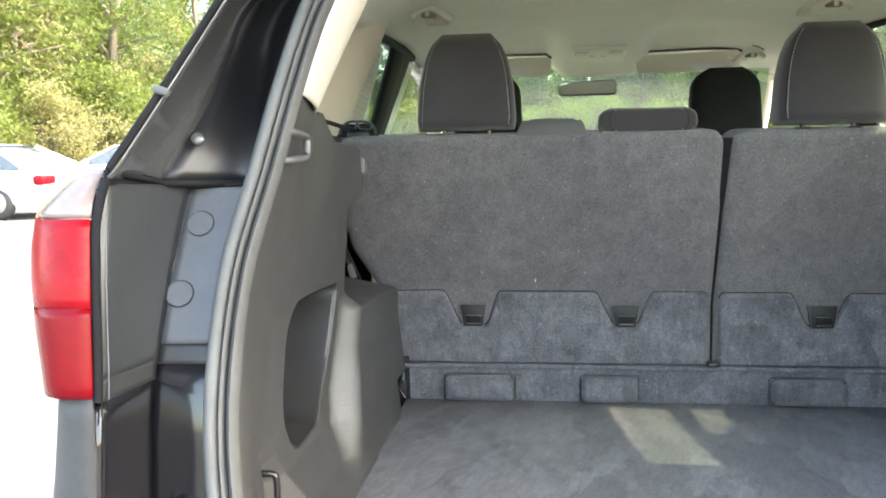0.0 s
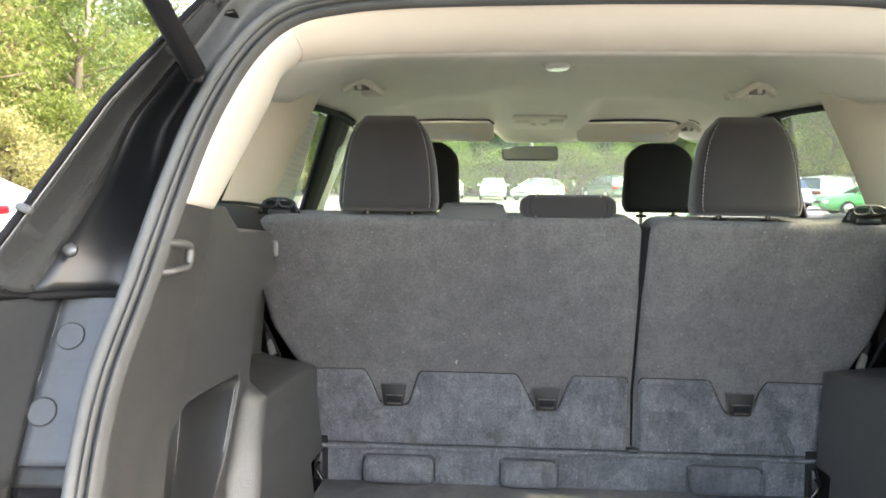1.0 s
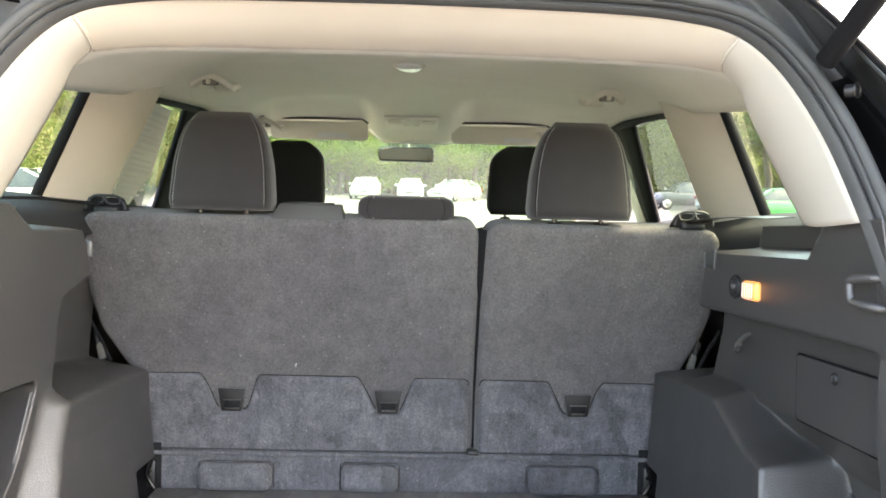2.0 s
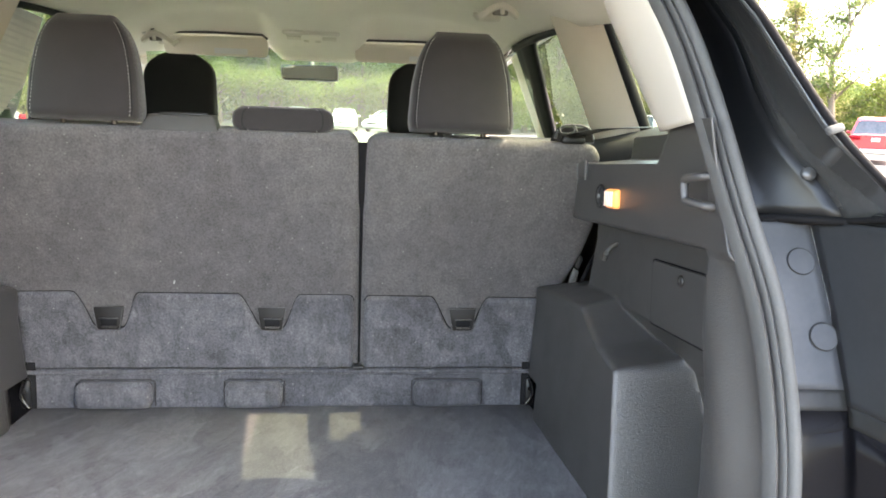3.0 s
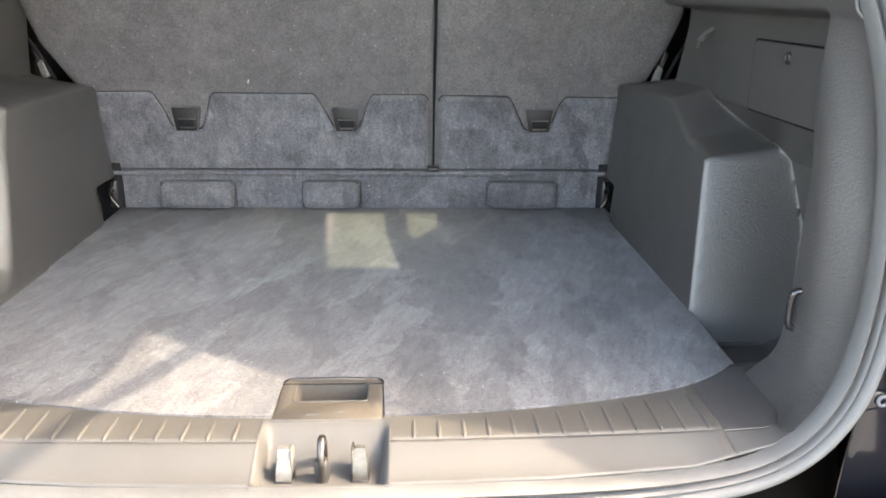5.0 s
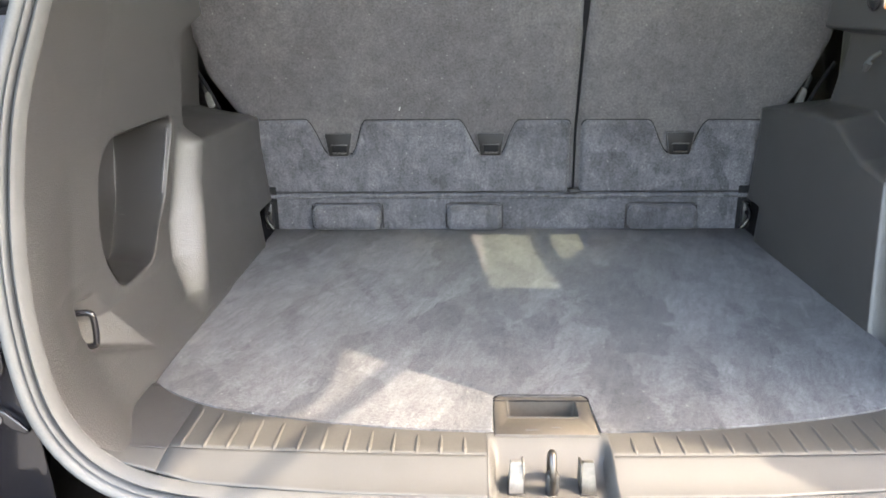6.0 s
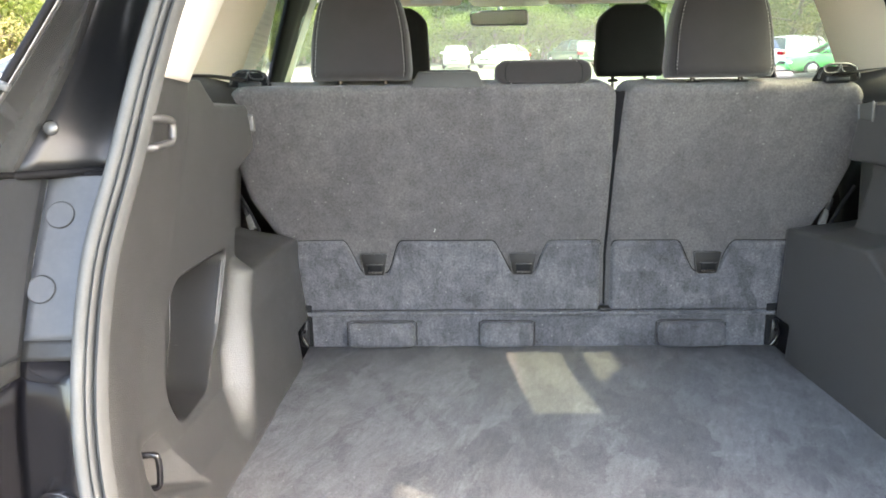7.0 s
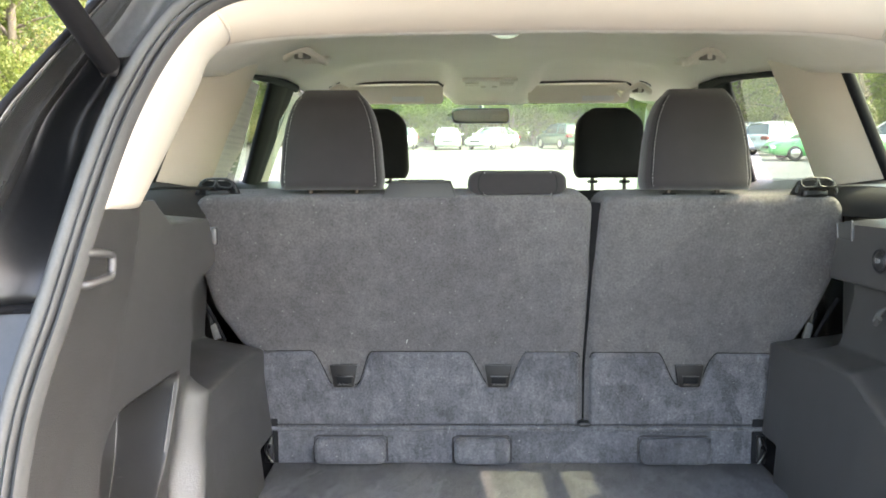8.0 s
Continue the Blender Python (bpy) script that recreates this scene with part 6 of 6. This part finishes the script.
parked_car("parked_suv", "dark hatchback parked broadside at the lot's edge", P_DARK, 16.0, 46, 92, "suv", 1.8)
parked_car("parked_suv", "silver suv parked behind the red pickup", P_SILVER, 21.0, 38, 60, "suv", 1.85)
parked_car("pickup_truck", "red pickup truck with a chrome bumper, seen from behind", P_RED, 21.6, 30.2, -35, "truck", 1.95)


# ---- trees ----
def leaf_card(rng, verts, faces, p, size, flat=0.0):
    """One bent leaf spray: two triangles on a diamond, turned at random."""
    n = Vector((rng.gauss(0, 1), rng.gauss(0, 1), rng.gauss(0, 1) + flat)).normalized()
    t = n.orthogonal().normalized()
    a = rng.uniform(0, 6.28)
    b = n.cross(t)
    u = t * math.cos(a) + b * math.sin(a)
    w = n.cross(u)
    i = len(verts)
    L, W = size * rng.uniform(0.7, 1.4), size * rng.uniform(0.35, 0.6)
    verts += [p - u * L * 0.5, p + w * W * 0.5 + n * W * 0.12, p + u * L * 0.5, p - w * W * 0.5 + n * W * 0.12]
    faces += [(i, i + 1, i + 2), (i, i + 2, i + 3)]


def tree(seed, height, spread, leaves, leaf_mats, label, size=0.2):
    """Tapered trunk, limbs that fork, and leaf sprays in clumps at the limb ends."""
    rng = random.Random(seed)
    tr = thing("tree", label, "tree", "trees at the lot's edge", car=False)
    bend = [Vector((rng.uniform(-.2, .2) * k, rng.uniform(-.2, .2) * k, height * k / 6)) for k in range(6)]
    trunk = tube(bend, 0.1, 9, radii=[height * 0.022 * (1 - 0.14 * k) for k in range(6)])
    clumps = []
    for k in range(22):
        z = height * rng.uniform(0.12, 0.8)
        a = rng.uniform(0, 6.28)
        reach = spread * rng.uniform(0.45, 1.0) * (1.15 - 0.7 * abs(z / height - 0.35))
        base = Vector((bend[min(5, int(z / height * 6))].x, bend[min(5, int(z / height * 6))].y, z))
        tip = base + Vector((math.cos(a) * reach, math.sin(a) * reach, height * rng.uniform(0.04, 0.20)))
        mid = base.lerp(tip, 0.5) + Vector((0, 0, rng.uniform(-0.1, 0.25)))
        tube([base, mid, tip], 0.03, 5, bm=trunk, radii=[height * 0.008, height * 0.005, height * 0.002])
        clumps += [(tip, spread * rng.uniform(0.22, 0.42)), (mid, spread * rng.uniform(0.18, 0.34))]
    for k in range(8):
        clumps.append((Vector((rng.gauss(0, .2) * spread, rng.gauss(0, .2) * spread, height * rng.uniform(0.72, 1.0))), spread * rng.uniform(0.22, 0.36)))
    part("trunk", trunk, BARK, tr)
    for q, lm in enumerate(leaf_mats):
        verts, faces = [], []
        for j in range(leaves // len(leaf_mats)):
            c, r = clumps[(rng.randrange(len(clumps)) // len(leaf_mats)) * len(leaf_mats) % len(clumps) + (q if len(leaf_mats) > 1 else 0) - (1 if len(clumps) % 2 and q else 0)] if len(leaf_mats) > 1 else clumps[rng.randrange(len(clumps))]
            d = Vector((rng.gauss(0, 1), rng.gauss(0, 1), rng.gauss(0, 0.7))).normalized() * r * (rng.random() ** 0.45)
            leaf_card(rng, verts, faces, c + d, size, 0.4)
        me = bpy.data.meshes.new("crown")
        me.from_pydata([tuple(v_) for v_ in verts], [], faces)
        me.materials.append(lm)
        ob = new("crown", me)
        ob.parent = tr
    return tr


def woods(name, pts, height, label):
    """Distant woodland: a deep uneven bank of leaf sprays over a dark core."""
    rng = random.Random(91)
    verts, faces = [], []
    path = spline([(x, y, 0) for x, y in pts], 10)
    for p in path:
        for k in range(420):
            q = p + Vector((rng.uniform(-4, 4), rng.uniform(-3, 3), 0))
            top = height * (0.75 + 0.35 * noise.noise(Vector((q.x * 0.12, q.y * 0.12, 3.0))))
            leaf_card(rng, verts, faces, Vector((q.x, q.y, top * rng.random() ** 0.8)), 1.0, 0.2)
    me = bpy.data.meshes.new(name)
    me.from_pydata([tuple(v_) for v_ in verts], [], faces)
    me.materials.append(LEAF_FAR)
    return tagged(new(name, me), label, "woods", "", "stuff")


woods("far_woods", [(-45, 5), (-30, 25), (-29, 45), (-30, 70), (-15, 77), (0, 77), (15, 77), (30, 74), (34, 66)], 11.0, "distant green woods behind the lot")
woods("low_woods", [(36, 62), (44, 50), (52, 36), (60, 20)], 6.0, "low distant scrub behind the lot")


KINDS = [tree(11, 10.5, 2.8, 7000, [LEAF], "spring-green leafy tree at the lot's edge"),
         tree(12, 9.0, 2.6, 6500, [LEAF, LEAF_PALE], "pale yellow-green tree in new leaf"),
         tree(13, 12.0, 3.0, 7500, [LEAF_DEEP, LEAF], "tall green tree with a dense crown"),
         tree(14, 4.2, 2.3, 5200, [LEAF_PALE], "pale bushy shrub beside the lot", 0.16),
         tree(15, 3.6, 2.2, 5200, [LEAF], "low green bush beside the lot", 0.16)]
rng = random.Random(5)
SPOTS = []
for k in range(13):
    SPOTS += [(k % 3, -18.5 + rng.uniform(-1, 1), 14 + 3.4 * k, rng.uniform(0.9, 1.15)), ((k + 1) % 3, -23 + rng.uniform(-1, 1), 13 + 3.6 * k, rng.uniform(1.0, 1.25))]
    SPOTS.append(((k + 2) % 3, -27.5 + rng.uniform(-1, 1), 12 + 3.7 * k, rng.uniform(1.45, 1.75)))
    SPOTS.append((3 + k % 2, -16.0 + rng.uniform(-.6, .6), 17 + 3.3 * k, rng.uniform(0.8, 1.1)))
for k in range(17):
    x = -20 + 3.1 * k
    SPOTS += [(2 * (k % 2), x + rng.uniform(-1, 1), 64 + rng.uniform(-1.5, 1.5), rng.uniform(0.9, 1.2)), (2, x + rng.uniform(-1, 1) + 1.5, 70 + rng.uniform(-1.5, 1.5), rng.uniform(1.0, 1.3))]
    SPOTS.append((4, x + 1, 59 + rng.uniform(-1, 1), rng.uniform(0.9, 1.2)))
for k in range(6):
    SPOTS.append((k % 3, 20 + 2.6 * k * 0.6, 56 - 2.6 * k, rng.uniform(0.9, 1.1)))
for k in range(7):
    SPOTS.append((3 + k % 2, 30 + 2.4 * k, 48 - 3.0 * k, rng.uniform(1.0, 1.5)))
first = set()
for kind, x, y, s in SPOTS:
    m = pose(x, y, 0, 0, 0, rng.uniform(0, 360)) @ Matrix.Diagonal((s, s, s * rng.uniform(0.92, 1.1), 1))
    if kind not in first:
        first.add(kind)
        KINDS[kind].matrix_world = m
    else:
        o = copy_thing(KINDS[kind], m)
        o.matrix_basis = m
for k in range(len(KINDS)):
    if k not in first:
        KINDS[k].matrix_world = pose(-60 - 6 * k, 60, 0)
